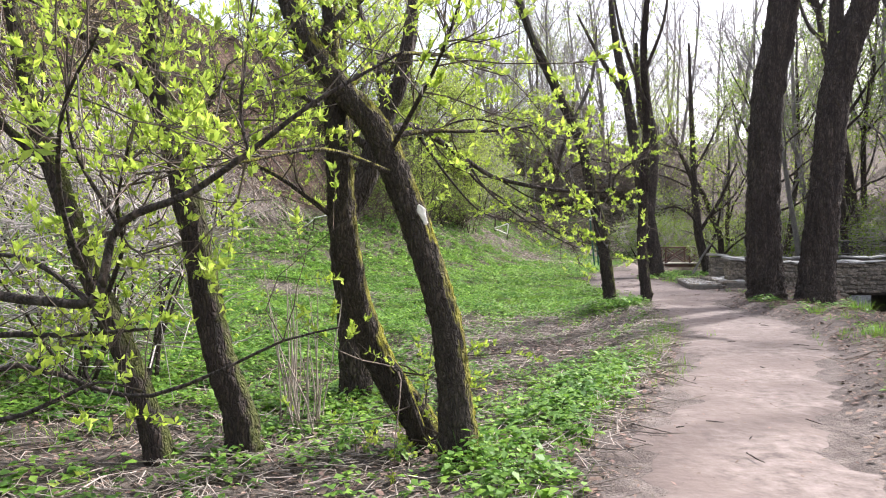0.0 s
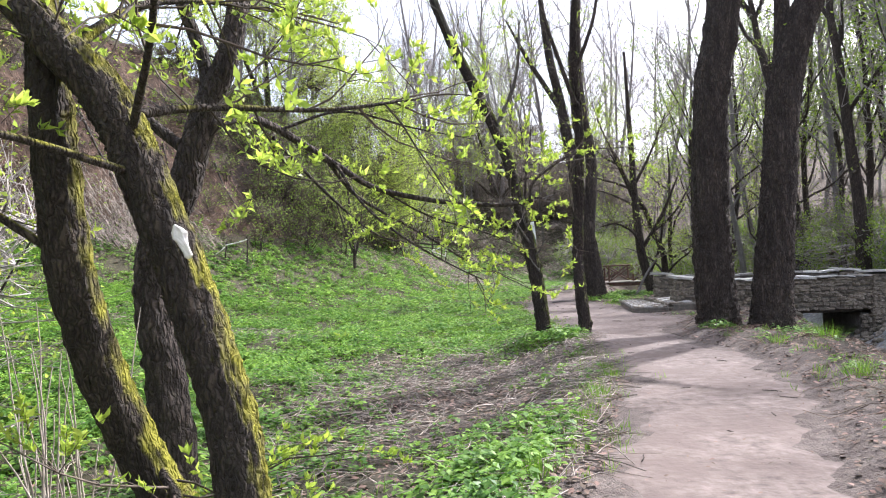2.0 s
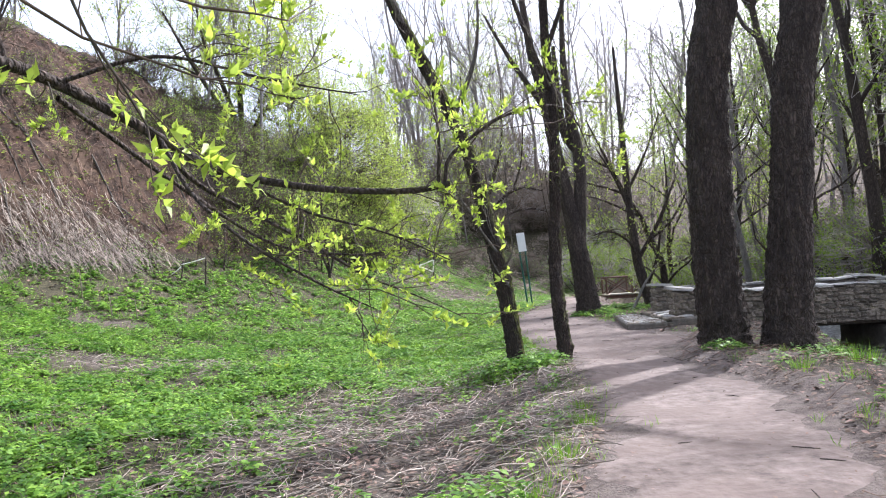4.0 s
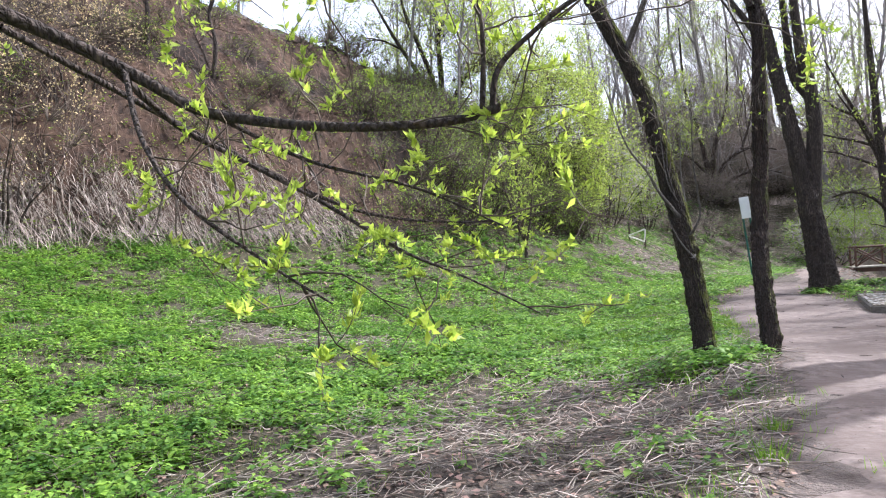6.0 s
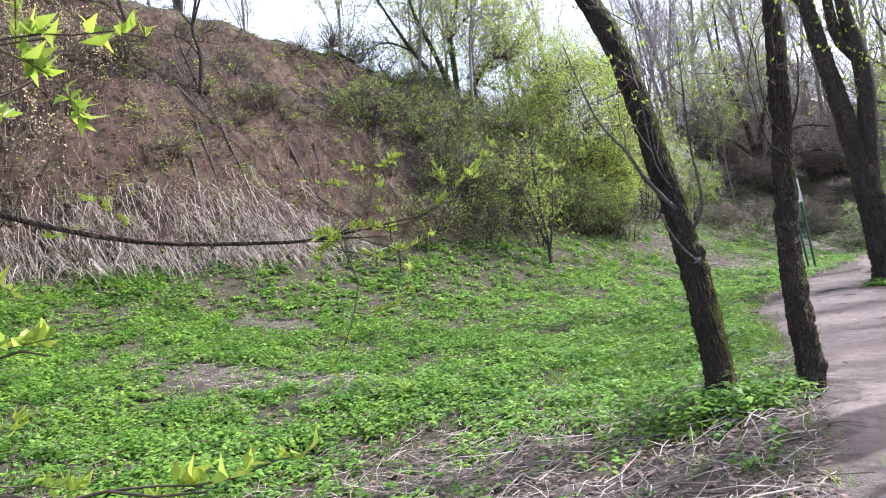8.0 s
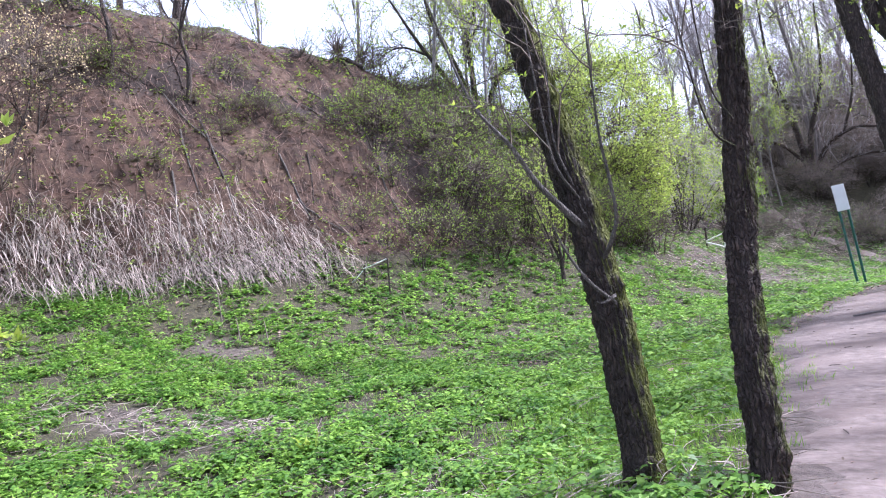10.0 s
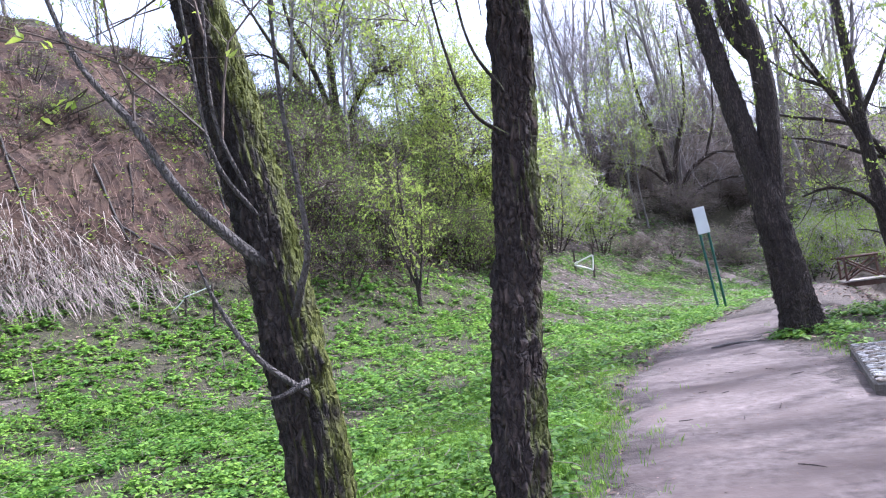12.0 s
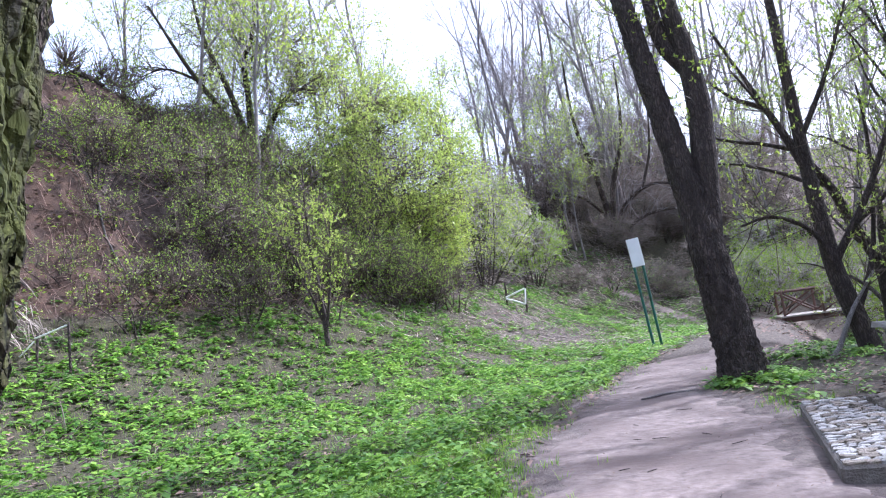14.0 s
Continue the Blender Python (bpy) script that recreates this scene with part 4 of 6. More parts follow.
for k, (x, y, h, lean) in enumerate(((9.0, 30.5, 8.0, -0.1), (10.8, 35.5, 8.5, -0.05), (11.6, 31.5, 9.5, 0.08), (12.4, 26.5, 9.0, -0.06))):
    g = np.random.RandomState(340 + k)
    z0 = float(land(x, y))
    tk = wander(g, (x, y, z0 - 0.3), (lean, g.normal(0, 0.05), 1), h, 8, 0.09, 0.02)
    boughs = []
    for j in range(8):
        i = 1 + j % 6
        a = g.uniform(0, 6.28)
        boughs.append((wander(g, tk[i], (math.cos(a), math.sin(a), g.uniform(0.3, 1.1)), h * g.uniform(0.2, 0.4), 6, 0.16, 0.02), (0.055, 0.035, 0.012)))
    place_tree("elder_tree", (x, y, z0), tk, (0.15, 0.12, 0.09, 0.06, 0.02), boughs, "dark many-branched small tree with a haze of small leaves", "tree", BARK_DARK, 12, 0.1, 0, 30,
               twigs=(90, 460), twig_len=(1.4, 0.7), twig_r=(0.011, 0.005), leaf=LEAF_BUSH, leaf_n=2700, leaf_size=0.075, seed=350 + k)
place_tree("broken_tree", (7.2, 27.6, 0.05), [(7.0, 27.5, -0.1), (7.22, 27.6, 0.1), (7.58, 27.7, 0.74), (8.07, 27.8, 1.4)], (0.06, 0.05, 0.04, 0.02), (),
           "bare broken stem leaning in the undergrowth", "tree", BARK_GREY, 10, 0.1, 0, 14, twigs=(6, 10), twig_len=(0.5, 0.3), seed=35)
# the tree of several stems on the hill's shoulder
z0 = float(land(-8.7, 37.0))
place_tree("hill_tree", (-8.7, 37.0, z0), [(-8.7, 37.0, z0 - 0.4), (-8.8, 37.0, z0 + 0.5), (-9.5, 36.8, z0 + 2.0), (-10.6, 36.5, z0 + 4.0), (-11.8, 36.3, z0 + 6.5)], (0.17, 0.13, 0.11, 0.08, 0.04),
           [([(-8.75, 37.0, z0 + 0.2), (-9.0, 37.1, z0 + 1.8), (-9.6, 37.2, z0 + 3.6), (-10.3, 37.3, z0 + 5.4), (-10.7, 37.4, z0 + 8)], (0.14, 0.12, 0.09, 0.04)),
            ([(-8.6, 37.0, z0), (-8.55, 37.1, z0 + 2.0), (-8.6, 37.2, z0 + 3.9), (-8.1, 37.2, z0 + 5.0), (-7.8, 37.2, z0 + 7.5)], (0.15, 0.12, 0.09, 0.04)),
            ([(-8.4, 37.0, z0 - 0.1), (-7.8, 36.9, z0 + 1.0), (-7.2, 36.8, z0 + 1.8), (-6.4, 36.7, z0 + 2.2), (-5.8, 36.6, z0 + 2.0)], (0.13, 0.11, 0.07, 0.03)),
            ([(-10.3, 36.6, z0 + 3.4), (-11.3, 36.2, z0 + 3.9), (-12.4, 36.0, z0 + 3.7)], (0.06, 0.04, 0.015)),
            ([(-8.55, 37.2, z0 + 3.7), (-7.4, 37.0, z0 + 4.4), (-6.3, 36.8, z0 + 3.6)], (0.06, 0.04, 0.015))],
           "tree of several spreading stems with drooping twigs and sparse young leaves", "tree", BARK_MOSSY, 10, 0.08, 0, 30,
           twigs=(150, 1100), twig_len=(1.9, 0.9), twig_r=(0.018, 0.008), leaf=LEAF_BUSH, leaf_n=9000, leaf_size=0.085, seed=39, lift=-0.03)
# crooked tree of low arching stems at the wood's edge
z0 = float(land(3.4, 54.8))
cx, cy = 3.4, 54.8
place_tree("crooked_tree", (cx, cy, z0), [(cx, cy, z0 - 0.4), (cx - 0.1, cy, z0 + 1.5), (cx - 0.5, cy, z0 + 4), (cx - 1.2, cy, z0 + 7), (cx - 1.3, cy, z0 + 11)], (0.26, 0.2, 0.16, 0.1, 0.04),
           [([(cx + 0.1, cy, z0), (cx + 0.9, cy, z0 + 1.8), (cx + 2.4, cy, z0 + 2.7), (cx + 4.0, cy, z0 + 2.4)], (0.17, 0.14, 0.1, 0.04)),
            ([(cx + 0.2, cy, z0), (cx + 1.5, cy, z0 + 0.9), (cx + 3.0, cy, z0 + 1.2), (cx + 4.2, cy, z0 + 0.9)], (0.13, 0.1, 0.07, 0.03)),
            ([(cx, cy, z0 + 0.5), (cx + 0.4, cy, z0 + 3), (cx + 1.3, cy, z0 + 6), (cx + 1.5, cy, z0 + 10)], (0.18, 0.15, 0.1, 0.03)),
            ([(cx - 0.1, cy, z0 + 1.2), (cx - 1.4, cy, z0 + 2.6), (cx - 3.4, cy, z0 + 3.2)], (0.11, 0.08, 0.03)),
            ([(cx + 1.9, cy, z0 + 2.5), (cx + 2.6, cy, z0 + 4.5), (cx + 2.9, cy, z0 + 7)], (0.09, 0.06, 0.03))],
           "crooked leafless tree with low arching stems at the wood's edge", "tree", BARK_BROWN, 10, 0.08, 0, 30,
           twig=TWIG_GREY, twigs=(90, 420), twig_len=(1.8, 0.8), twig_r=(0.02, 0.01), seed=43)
# saplings on the meadow's upper edge
place_tree("sapling", (-3.4, 29.7, float(land(-3.4, 29.7))),
           [(-3.38, 29.7, 1.2), (-3.4, 29.7, 2.2), (-3.5, 29.7, 3.4), (-3.55, 29.7, 4.6), (-3.5, 29.7, 6)], (0.07, 0.06, 0.05, 0.03, 0.015),
           [([(-3.4, 29.7, 1.6), (-3.15, 29.7, 2.8), (-2.95, 29.7, 4.4)], (0.04, 0.03, 0.01)), ([(-3.45, 29.7, 2.0), (-3.8, 29.6, 3.2), (-4.1, 29.5, 4.4)], (0.035, 0.025, 0.01))],
           "slender young tree with fresh yellow-green leaves", "tree", BARK_DARK, 10, 0.05, 0, 24, twigs=(60, 260), twig_len=(1.0, 0.5), twig_r=(0.012, 0.006),
           leaf=LEAF_BUSH, leaf_n=5200, leaf_size=0.07, seed=37)


# ---------------------------------------------------------------- shrubs
def shrub(base, height, radius, stems, leaf, leaf_n, label, seed, leaf_size=0.09, name="bush", twig=TWIG_GREY, leaf_low=0.15, twig_n=420):
    """Many stems from one foot, whose twigs fill a lumpy, rounded outline with gaps."""
    g = np.random.RandomState(seed)
    root = thing(name, base, label, "bush")
    main = []
    for _ in range(stems):
        a = g.uniform(0, 6.28)
        out = g.uniform(0.1, 0.9)
        d = (math.cos(a) * out * radius / height * 1.3, math.sin(a) * out * radius / height * 1.3, 1)
        main.append(wander(g, (math.cos(a) * 0.25 * radius * out, math.sin(a) * 0.25 * radius * out, -0.3), d, height * g.uniform(0.5, 0.95), 7, 0.12, 0.0))
    for l in main:
        piece("stem", tube(l, (0.022 + 0.003 * height, 0.015, 0.006), 5), BARK_DARK, root)
    nodes = np.concatenate([l[1:] for l in main])
    lumps = g.normal(0, 1, (9, 3))
    lumps /= np.linalg.norm(lumps, axis=1)[:, None]
    dirs = g.normal(0, 1, (twig_n, 3))
    dirs /= np.linalg.norm(dirs, axis=1)[:, None]
    swell = 0.8 + 0.3 * np.max(dirs @ lumps.T, 1) ** 2 * np.sign(np.max(dirs @ lumps.T, 1))
    u = g.uniform(0.35, 1.0, twig_n) ** 0.5 * swell
    ends = np.array([0, 0, height * 0.52]) + dirs * u[:, None] * np.array([radius, radius, height * 0.5])
    ends = ends[ends[:, 2] > 0.1 * height]
    near = np.argmin(((ends[:, None] - nodes[None]) ** 2).sum(2) + 0.8 * np.maximum(nodes[None, :, 2] - ends[:, None, 2], 0) ** 2 * 4, 1)
    A = nodes[near]
    mid = (A + ends) / 2 + g.normal(0, 0.05 * height, (len(ends), 3)) * 0.6
    lines = np.stack([A, mid, ends], 1)
    k2 = g.randint(0, len(lines), int(len(lines) * 1.8))
    t = g.uniform(0.25, 1, len(k2))[:, None]
    p = lines[k2, 1] * (1 - t) + lines[k2, 2] * t
    dd = (lines[k2, 2] - lines[k2, 0])
    dd = dd / (np.linalg.norm(dd, axis=1)[:, None] + 1e-6) + g.normal(0, 0.7, (len(k2), 3)) + (0, 0, 0.3)
    ln = g.uniform(0.05, 0.13, len(k2))[:, None] * height
    fine = np.stack([p, p + dd * ln], 1)
    piece("twig_spray", [thin_tubes(lines, 0.011, 0.005), thin_tubes(fine, 0.005, 0.003)], twig, root, kind="stuff")
    kk = g.randint(0, len(fine), leaf_n)
    t = g.uniform(0, 1, leaf_n)[:, None]
    C = fine[kk, 0] * (1 - t) + fine[kk, 1] * t + g.normal(0, 0.03 + 0.006 * height, (leaf_n, 3))
    C = C[C[:, 2] > height * leaf_low * g.uniform(0, 1.6, leaf_n)]
    D = g.normal(0, 0.6, (len(C), 3)) + (0, 0, 0.5)
    piece("foliage", leaves(C, D, g.uniform(0.6, 1.2, len(C)) * leaf_size, g, 0.6), leaf, root, smooth=False, kind="stuff")
    return root


def on_land(x, y, dz=0.0):
    return (x, y, float(land(x, y)) + dz)


shrub(on_land(-3.7, 38.2), 7.8, 3.0, 24, LEAF_BUSH, 26000, "tall rounded bush in fresh yellow-green leaf at the hill's foot", 41, 0.1, twig_n=1100, twig=TWIG, leaf_low=0.3)
shrub(on_land(-6.3, 38.0), 6.2, 2.6, 18, LEAF_BUSH, 12000, "tall loose bush in young leaf below the hill tree", 44, 0.09, twig_n=600, twig=TWIG)
shrub(on_land(-3.2, 38.9), 3.4, 1.9, 14, LEAF_BUSH, 9000, "yellow-green bush with arching twigs at the hill's foot", 42, 0.1, twig=TWIG)
for k, (x, y, h, r) in enumerate(((-0.4, 46.5, 3.4, 1.9), (-2.0, 43.0, 5.0, 2.2), (-2.4, 48.5, 3.6, 2.0))):
    shrub(on_land(x, y), h, r, 14, LEAF_BUSH if k == 1 else LEAF_DIM, 5000, "half-leafed bush with grey stems behind the yellow-green bush", 45 + k, 0.09)
thicket = [shrub(on_land(x, y), h, r, 14, LEAF_DIM, n, "dim green thicket bush with dark bare stems on the slope", 50 + k, 0.07, twig=TWIG, twig_n=260)
           for k, (x, y, h, r, n) in enumerate(((-6.0, 30.2, 2.6, 1.8, 1500), (-7.3, 31.5, 2.4, 1.9, 1100), (-5.2, 32.0, 2.9, 1.9, 1900), (-5.6, 35.0, 3.6, 2.1, 2600), (-7.6, 33.8, 2.2, 1.8, 1000)))]
gt = np.random.RandomState(8)
slope_bush = [shrub((0, 0, 0), h, r, 7, LEAF_DIM, n, "low tangled shrub of dark twigs with small green leaves", 60 + k, 0.06, twig=TWIG, twig_n=150)
              for k, (h, r, n) in enumerate(((1.5, 1.2, 540), (1.2, 1.3, 380), (1.8, 1.1, 650), (1.0, 1.0, 290)))]
placed = 0
while placed < 92:
    y = gt.uniform(25.6, 40)
    d = gt.uniform(-0.4, 7.0)
    if y < 24.6 + 1.05 * d + gt.uniform(-0.5, 0.8):
        continue
    x = float(foot(y)) - d / 0.87
    m = pose(*on_land(x, y), gt.uniform(-12, 12), gt.uniform(-5, 20), gt.uniform(0, 360))
    if placed < 4:
        slope_bush[placed].matrix_basis = m
    else:
        k = gt.uniform(0.65, 1.25)
        copy_thing(slope_bush[placed % 4], m).scale = (k * gt.uniform(0.9, 1.3), k * gt.uniform(0.9, 1.3), k)
    placed += 1
for n in range(34):
    y = gt.uniform(15, 27)
    x = float(foot(y)) - gt.uniform(1.6, 7.6)
    k = gt.uniform(0.35, 0.8)
    copy_thing(slope_bush[(3, 1, 3, 0)[n % 4]], pose(*on_land(x, y), gt.uniform(-12, 12), gt.uniform(-5, 25), gt.uniform(0, 360))).scale = (k * 1.3, k * 1.3, k)
for n in range(9):
    y = gt.uniform(28.5, 38)
    x = float(foot(y)) - gt.uniform(0.2, 3.6)
    copy_thing(thicket[n % 5], pose(*on_land(x, y), gt.uniform(-8, 8), gt.uniform(-8, 8), gt.uniform(0, 360))).scale = (gt.uniform(0.6, 0.95),) * 3
bank_bush = [shrub(on_land(x, y), h, r, 12, LEAF_DIM, 4200, "leafy green bush on the far bank of the stream", 70 + k, 0.085)
             for k, (x, y, h, r) in enumerate(((9.8, 48.0, 2.8, 2.2), (12.8, 34.0, 3.2, 2.0), (10.4, 31.0, 2.4, 1.5)))]
for k, (x, y) in enumerate(((8.6, 46.5), (15.5, 37), (12.5, 50.5), (15, 47), (17.5, 42), (14.5, 29.5), (18.5, 33), (17, 25), (20, 29), (23, 36), (22, 22), (21, 43), (16.2, 33), (13.8, 25.2), (18.8, 23), (25, 31), (24, 26), (14.8, 23.4), (16.6, 28.2), (19.6, 26.6), (13.4, 29), (18.2, 36), (20.6, 34), (27, 27), (26, 35), (15.8, 41), (11.6, 38.6), (12.6, 42.5), (10.6, 52))):
    copy_thing(bank_bush[k % 3], pose(*on_land(x, y), 0, 0, 70 * k))
for k, (x, y, h, r) in enumerate(((-12.9, 17.2, 4.2, 2.2), (-13.4, 19.6, 4.0, 2.2), (-15.5, 23.5, 2.6, 1.8), (-17, 21.5, 2.8, 2.0), (-13.4, 20.4, 2.6, 1.7), (-14.6, 18.6, 3.0, 2.0))):
    shrub(on_land(x, y), h, r, 10, CATKIN, 1500, "leafless bush hung with pale yellow catkins", 80 + k, 0.075, leaf_low=0.5, twig=TWIG, twig_n=220)
for k, (x, y, h, r) in enumerate(((-5.5, 8.5, 3.5, 2.0), (-7.5, 7.0, 4.0, 2.2), (-4.5, 6.2, 3.2, 1.8), (-9.0, 10.0, 4.0, 2.4), (-3.8, 2.4, 2.4, 1.2), (-3.6, 6.0, 3.2, 1.6))):
    shrub(on_land(x, y), h, r, 8, LEAF_YOUNG, 1700, "thicket shrub of thin stems with fresh light-green leaves", 90 + k, 0.055, twig_n=260)

# ---------------------------------------------------------------- the wood beyond


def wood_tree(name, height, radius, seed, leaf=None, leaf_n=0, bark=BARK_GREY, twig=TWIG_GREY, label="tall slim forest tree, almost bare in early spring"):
    """A tall, thin, almost bare forest tree; built at the origin and copied about."""
    g = np.random.RandomState(seed)
    root = thing(name, (0, 0, 0), label, "tree", "trees of the wood")
    tl = wander(g, (0, 0, -0.6), (g.normal(0, 0.06), g.normal(0, 0.06), 1), height, 14, 0.045, 0.02)
    piece("trunk", tube(resample(tl, 30), (radius * 1.5, radius, radius * 0.8, radius * 0.5, 0.02), 8, 0.06, 0, seed), bark, root)
    src = [resample(tl, 30)[8:]]
    for k in range(9):
        i = int(g.uniform(4, 12))
        a = g.uniform(0, 6.28)
        l = wander(g, tl[i], (math.cos(a) * 0.6, math.sin(a) * 0.6, 1), height * g.uniform(0.18, 0.38), 8, 0.1, 0.04)
        piece("limb", tube(resample(l, 8), (radius * 0.42, radius * 0.25, 0.012), 4, 0), bark, root)
        src.append(l)
    orders = crown_of(g, src, None, (80, 330), (height * 0.12, height * 0.065), 2, 0.06, 0.16, 0.8)
    piece("twig_spray", [thin_tubes(orders[0][:, ::2], 0.016, 0.008), thin_tubes(orders[1][:, [0, -1]], 0.009, 0.006)], twig, root, kind="stuff")
    if leaf:
        arr = orders[1]
        kk = g.randint(0, len(arr), leaf_n)
        C = arr[kk, g.randint(1, arr.shape[1], leaf_n)] + g.normal(0, 0.12, (leaf_n, 3))
        piece("foliage", leaves(C, g.normal(0, 0.6, (leaf_n, 3)) + (0, 0, 0.4), g.uniform(0.08, 0.15, leaf_n), g, 0.6), leaf, root, smooth=False, kind="stuff")
    return root


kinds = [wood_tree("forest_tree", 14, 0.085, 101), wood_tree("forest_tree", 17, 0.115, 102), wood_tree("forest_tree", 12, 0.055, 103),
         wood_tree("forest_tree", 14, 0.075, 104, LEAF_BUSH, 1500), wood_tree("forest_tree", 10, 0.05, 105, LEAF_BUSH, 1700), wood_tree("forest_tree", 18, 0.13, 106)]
spots = []
gw = np.random.RandomState(77)
tries = 0
while len(spots) < 102 and tries < 9000:
    tries += 1
    if gw.rand() < 0.62:
        x, y = (gw.uniform(-8, 20), gw.uniform(50, 88)) if gw.rand() < 0.5 else (gw.uniform(-12, 48), gw.uniform(46, 92))
    else:
        x, y = gw.uniform(14, 40), gw.uniform(17, 62)
    if y > 40 and x < foot(y) - 12 or (y < 50 and x < 13) or (5 < x < 9 and y < 60):
        continue
    if all((x - a) ** 2 + (y - b) ** 2 > 2.0 for a, b in spots):
        spots.append((x, y))
for x, y in ((-12.2, 40.5), (-11.2, 40.0), (-10.0, 39.5), (-13.5, 43), (-16.5, 40), (-19, 36), (-21, 33), (-18, 31), (-23, 29)):
    spots.append((x, y))
for x, y in ((14.0, 26.0), (16.0, 24.0), (18.5, 28.0), (11.8, 29.5), (13.2, 31.5), (20, 21), (17, 19), (22, 24)):
    spots.append((x, y))
# unseen trees added round behind the start, to shade the trunks' near sides
for n in range(34):
    a = radians(96 + 150 * n / 34 + gw.uniform(-3, 3))
    r = gw.uniform(13, 24)
    x, y = 2.5 + r * math.sin(a), 2 + r * math.cos(a)
    if y > 2 and x < 12:
        continue
    spots.append((x, y))
for n in range(8):
    spots.append((gw.uniform(-7, 5), gw.uniform(52, 74)))
leafy = [(-7.6, 36.2), (-6.4, 38.6), (-8.8, 38.0), (-5.0, 41.5), (-3.4, 46.0), (-9.6, 35.0), (-6.9, 33.6)]
spots += leafy
spots += [(10.6, 9.0), (12.2, 6.2), (9.9, 4.6), (13.4, 10.8)]
first = set()
for n, (x, y) in enumerate(spots):
    k = gw.randint(0, len(kinds)) if not (x < -9 and y > 28 or (x, y) in leafy) else 3 + gw.randint(0, 2)
    s = gw.uniform(0.8, 1.2)
    m = pose(*on_land(x, y), gw.uniform(-3, 3), gw.uniform(-4, 3), gw.uniform(0, 360)) @ Matrix.Scale(s, 4)
    if k not in first:
        first.add(k)
        kinds[k].matrix_basis = m
    else:
        c = copy_thing(kinds[k], m)
        c.scale = (s, s, s)
# dark trees of the far bank
dark_kinds = [wood_tree("bank_tree", 15, 0.19, 111, LEAF_DIM, 1500, BARK_DARK, TWIG_GREY, "dark tall tree on the far bank of the stream"), wood_tree("bank_tree", 13, 0.12, 112, LEAF_DIM, 1900, BARK_DARK, TWIG_GREY, "dark slender tree on the far bank of the stream")]
for n, (x, y) in enumerate(((13.2, 27.5), (15.0, 31.0), (16.2, 25.5), (12.6, 34.0), (18.0, 29.5), (15.5, 36.0), (19.5, 25.0), (20.5, 33.5), (17.8, 38.5), (14.2, 22.0), (22.5, 28.0), (17.0, 21.0), (24, 37), (21, 41), (13.6, 24.4), (15.2, 27.6), (18.6, 23.2), (16.8, 32.4), (19.8, 30.6), (13.0, 37.5), (23.5, 33), (26, 29), (25, 24), (21.5, 37.5))):
    m = pose(*on_land(x, y), gw.uniform(-4, 4), gw.uniform(-5, 4), gw.uniform(0, 360))
    if n < 2:
        dark_kinds[n].matrix_basis = m
    else:
        copy_thing(dark_kinds[n % 2], m)
# spare kinds that no spot took
for k in range(len(kinds)):
    if k not in first:
        kinds[k].location = on_land(30 + k, 70)

# ---------------------------------------------------------------- undergrowth of the wood
brush = []
for k in range(80):
    g = np.random.RandomState(300 + k)
    x, y = (g.uniform(-8, 34), g.uniform(50, 78)) if k < 12 else (g.uniform(-3, 14), g.uniform(54, 68)) if k < 44 else (g.uniform(14, 30), g.uniform(18, 48)) if k < 58 else (g.uniform(-11, 0), g.uniform(46, 60)) if k < 70 else (g.uniform(-3, 7), g.uniform(49, 57))
    if k < 58 and x < foot(y) - 4 or 6 < x < 10 and y < 55:
        continue
    if len(brush) < 6:
        brush.append(shrub(on_land(x, y), 3.0 + 0.3 * len(brush), 2.4, 14, LEAF_DIM if k % 4 == 1 else LITTER, 400, "grey-brown leafless undergrowth shrub of the wood", 310 + k, 0.09, twig=TWIG_BRUSH))
    else:
        copy_thing(brush[k % len(brush)], pose(*on_land(x, y), 0, 0, g.uniform(0, 360))).scale = (0.5 if k >= 70 else 1.0,) * 3

for k in range(20):
    g = np.random.RandomState(400 + k)
    x, y = g.uniform(-2, 7), g.uniform(46.5, 52.5)
    if abs(x - np.interp(y, (44, 47, 49, 50), (6.4, 5.8, 3.9, 2.5))) < 0.9:
        continue
    copy_thing(brush[k % len(brush)], pose(*on_land(x, y), 0, 0, g.uniform(0, 360))).scale = (g.uniform(0.3, 0.5), g.uniform(0.3, 0.5), g.uniform(0.18, 0.34))

for k in range(20):
    g = np.random.RandomState(440 + k)
    x, y = g.uniform(-1, 12), g.uniform(52.5, 59)
    copy_thing(brush[k % len(brush)], pose(*on_land(x, y), 0, 0, g.uniform(0, 360))).scale = (g.uniform(0.6, 0.9), g.uniform(0.6, 0.9), g.uniform(0.25, 0.42))

# ---------------------------------------------------------------- herbs, grass, straw and litter
rg = np.random.RandomState(5)


def patchy(x, y):
    return (np.sin(1.7 * x + 0.6 * y + 1) * np.sin(1.3 * y - 0.8 * x) + 0.7 * np.sin(4.1 * x - 1.9 * y) * np.sin(3.3 * y + 1.7 * x + 2) + 0.5 * np.sin(9 * x + 2 * y) * np.sin(8 * y - 4 * x)) / 2.2


def scatter(n, x0, x1, y0, y1, chance):
    x, y = rg.uniform(x0, x1, n), rg.uniform(y0, y1, n)
    ok = rg.rand(n) < chance(x, y)
    x, y = x[ok], y[ok]
    return x, y, land(x, y)


def herb_chance(x, y):
    return np.clip(green_cover(x, y) * (0.75 + 1.25 * patchy(x, y)), 0, 1) ** 1.4


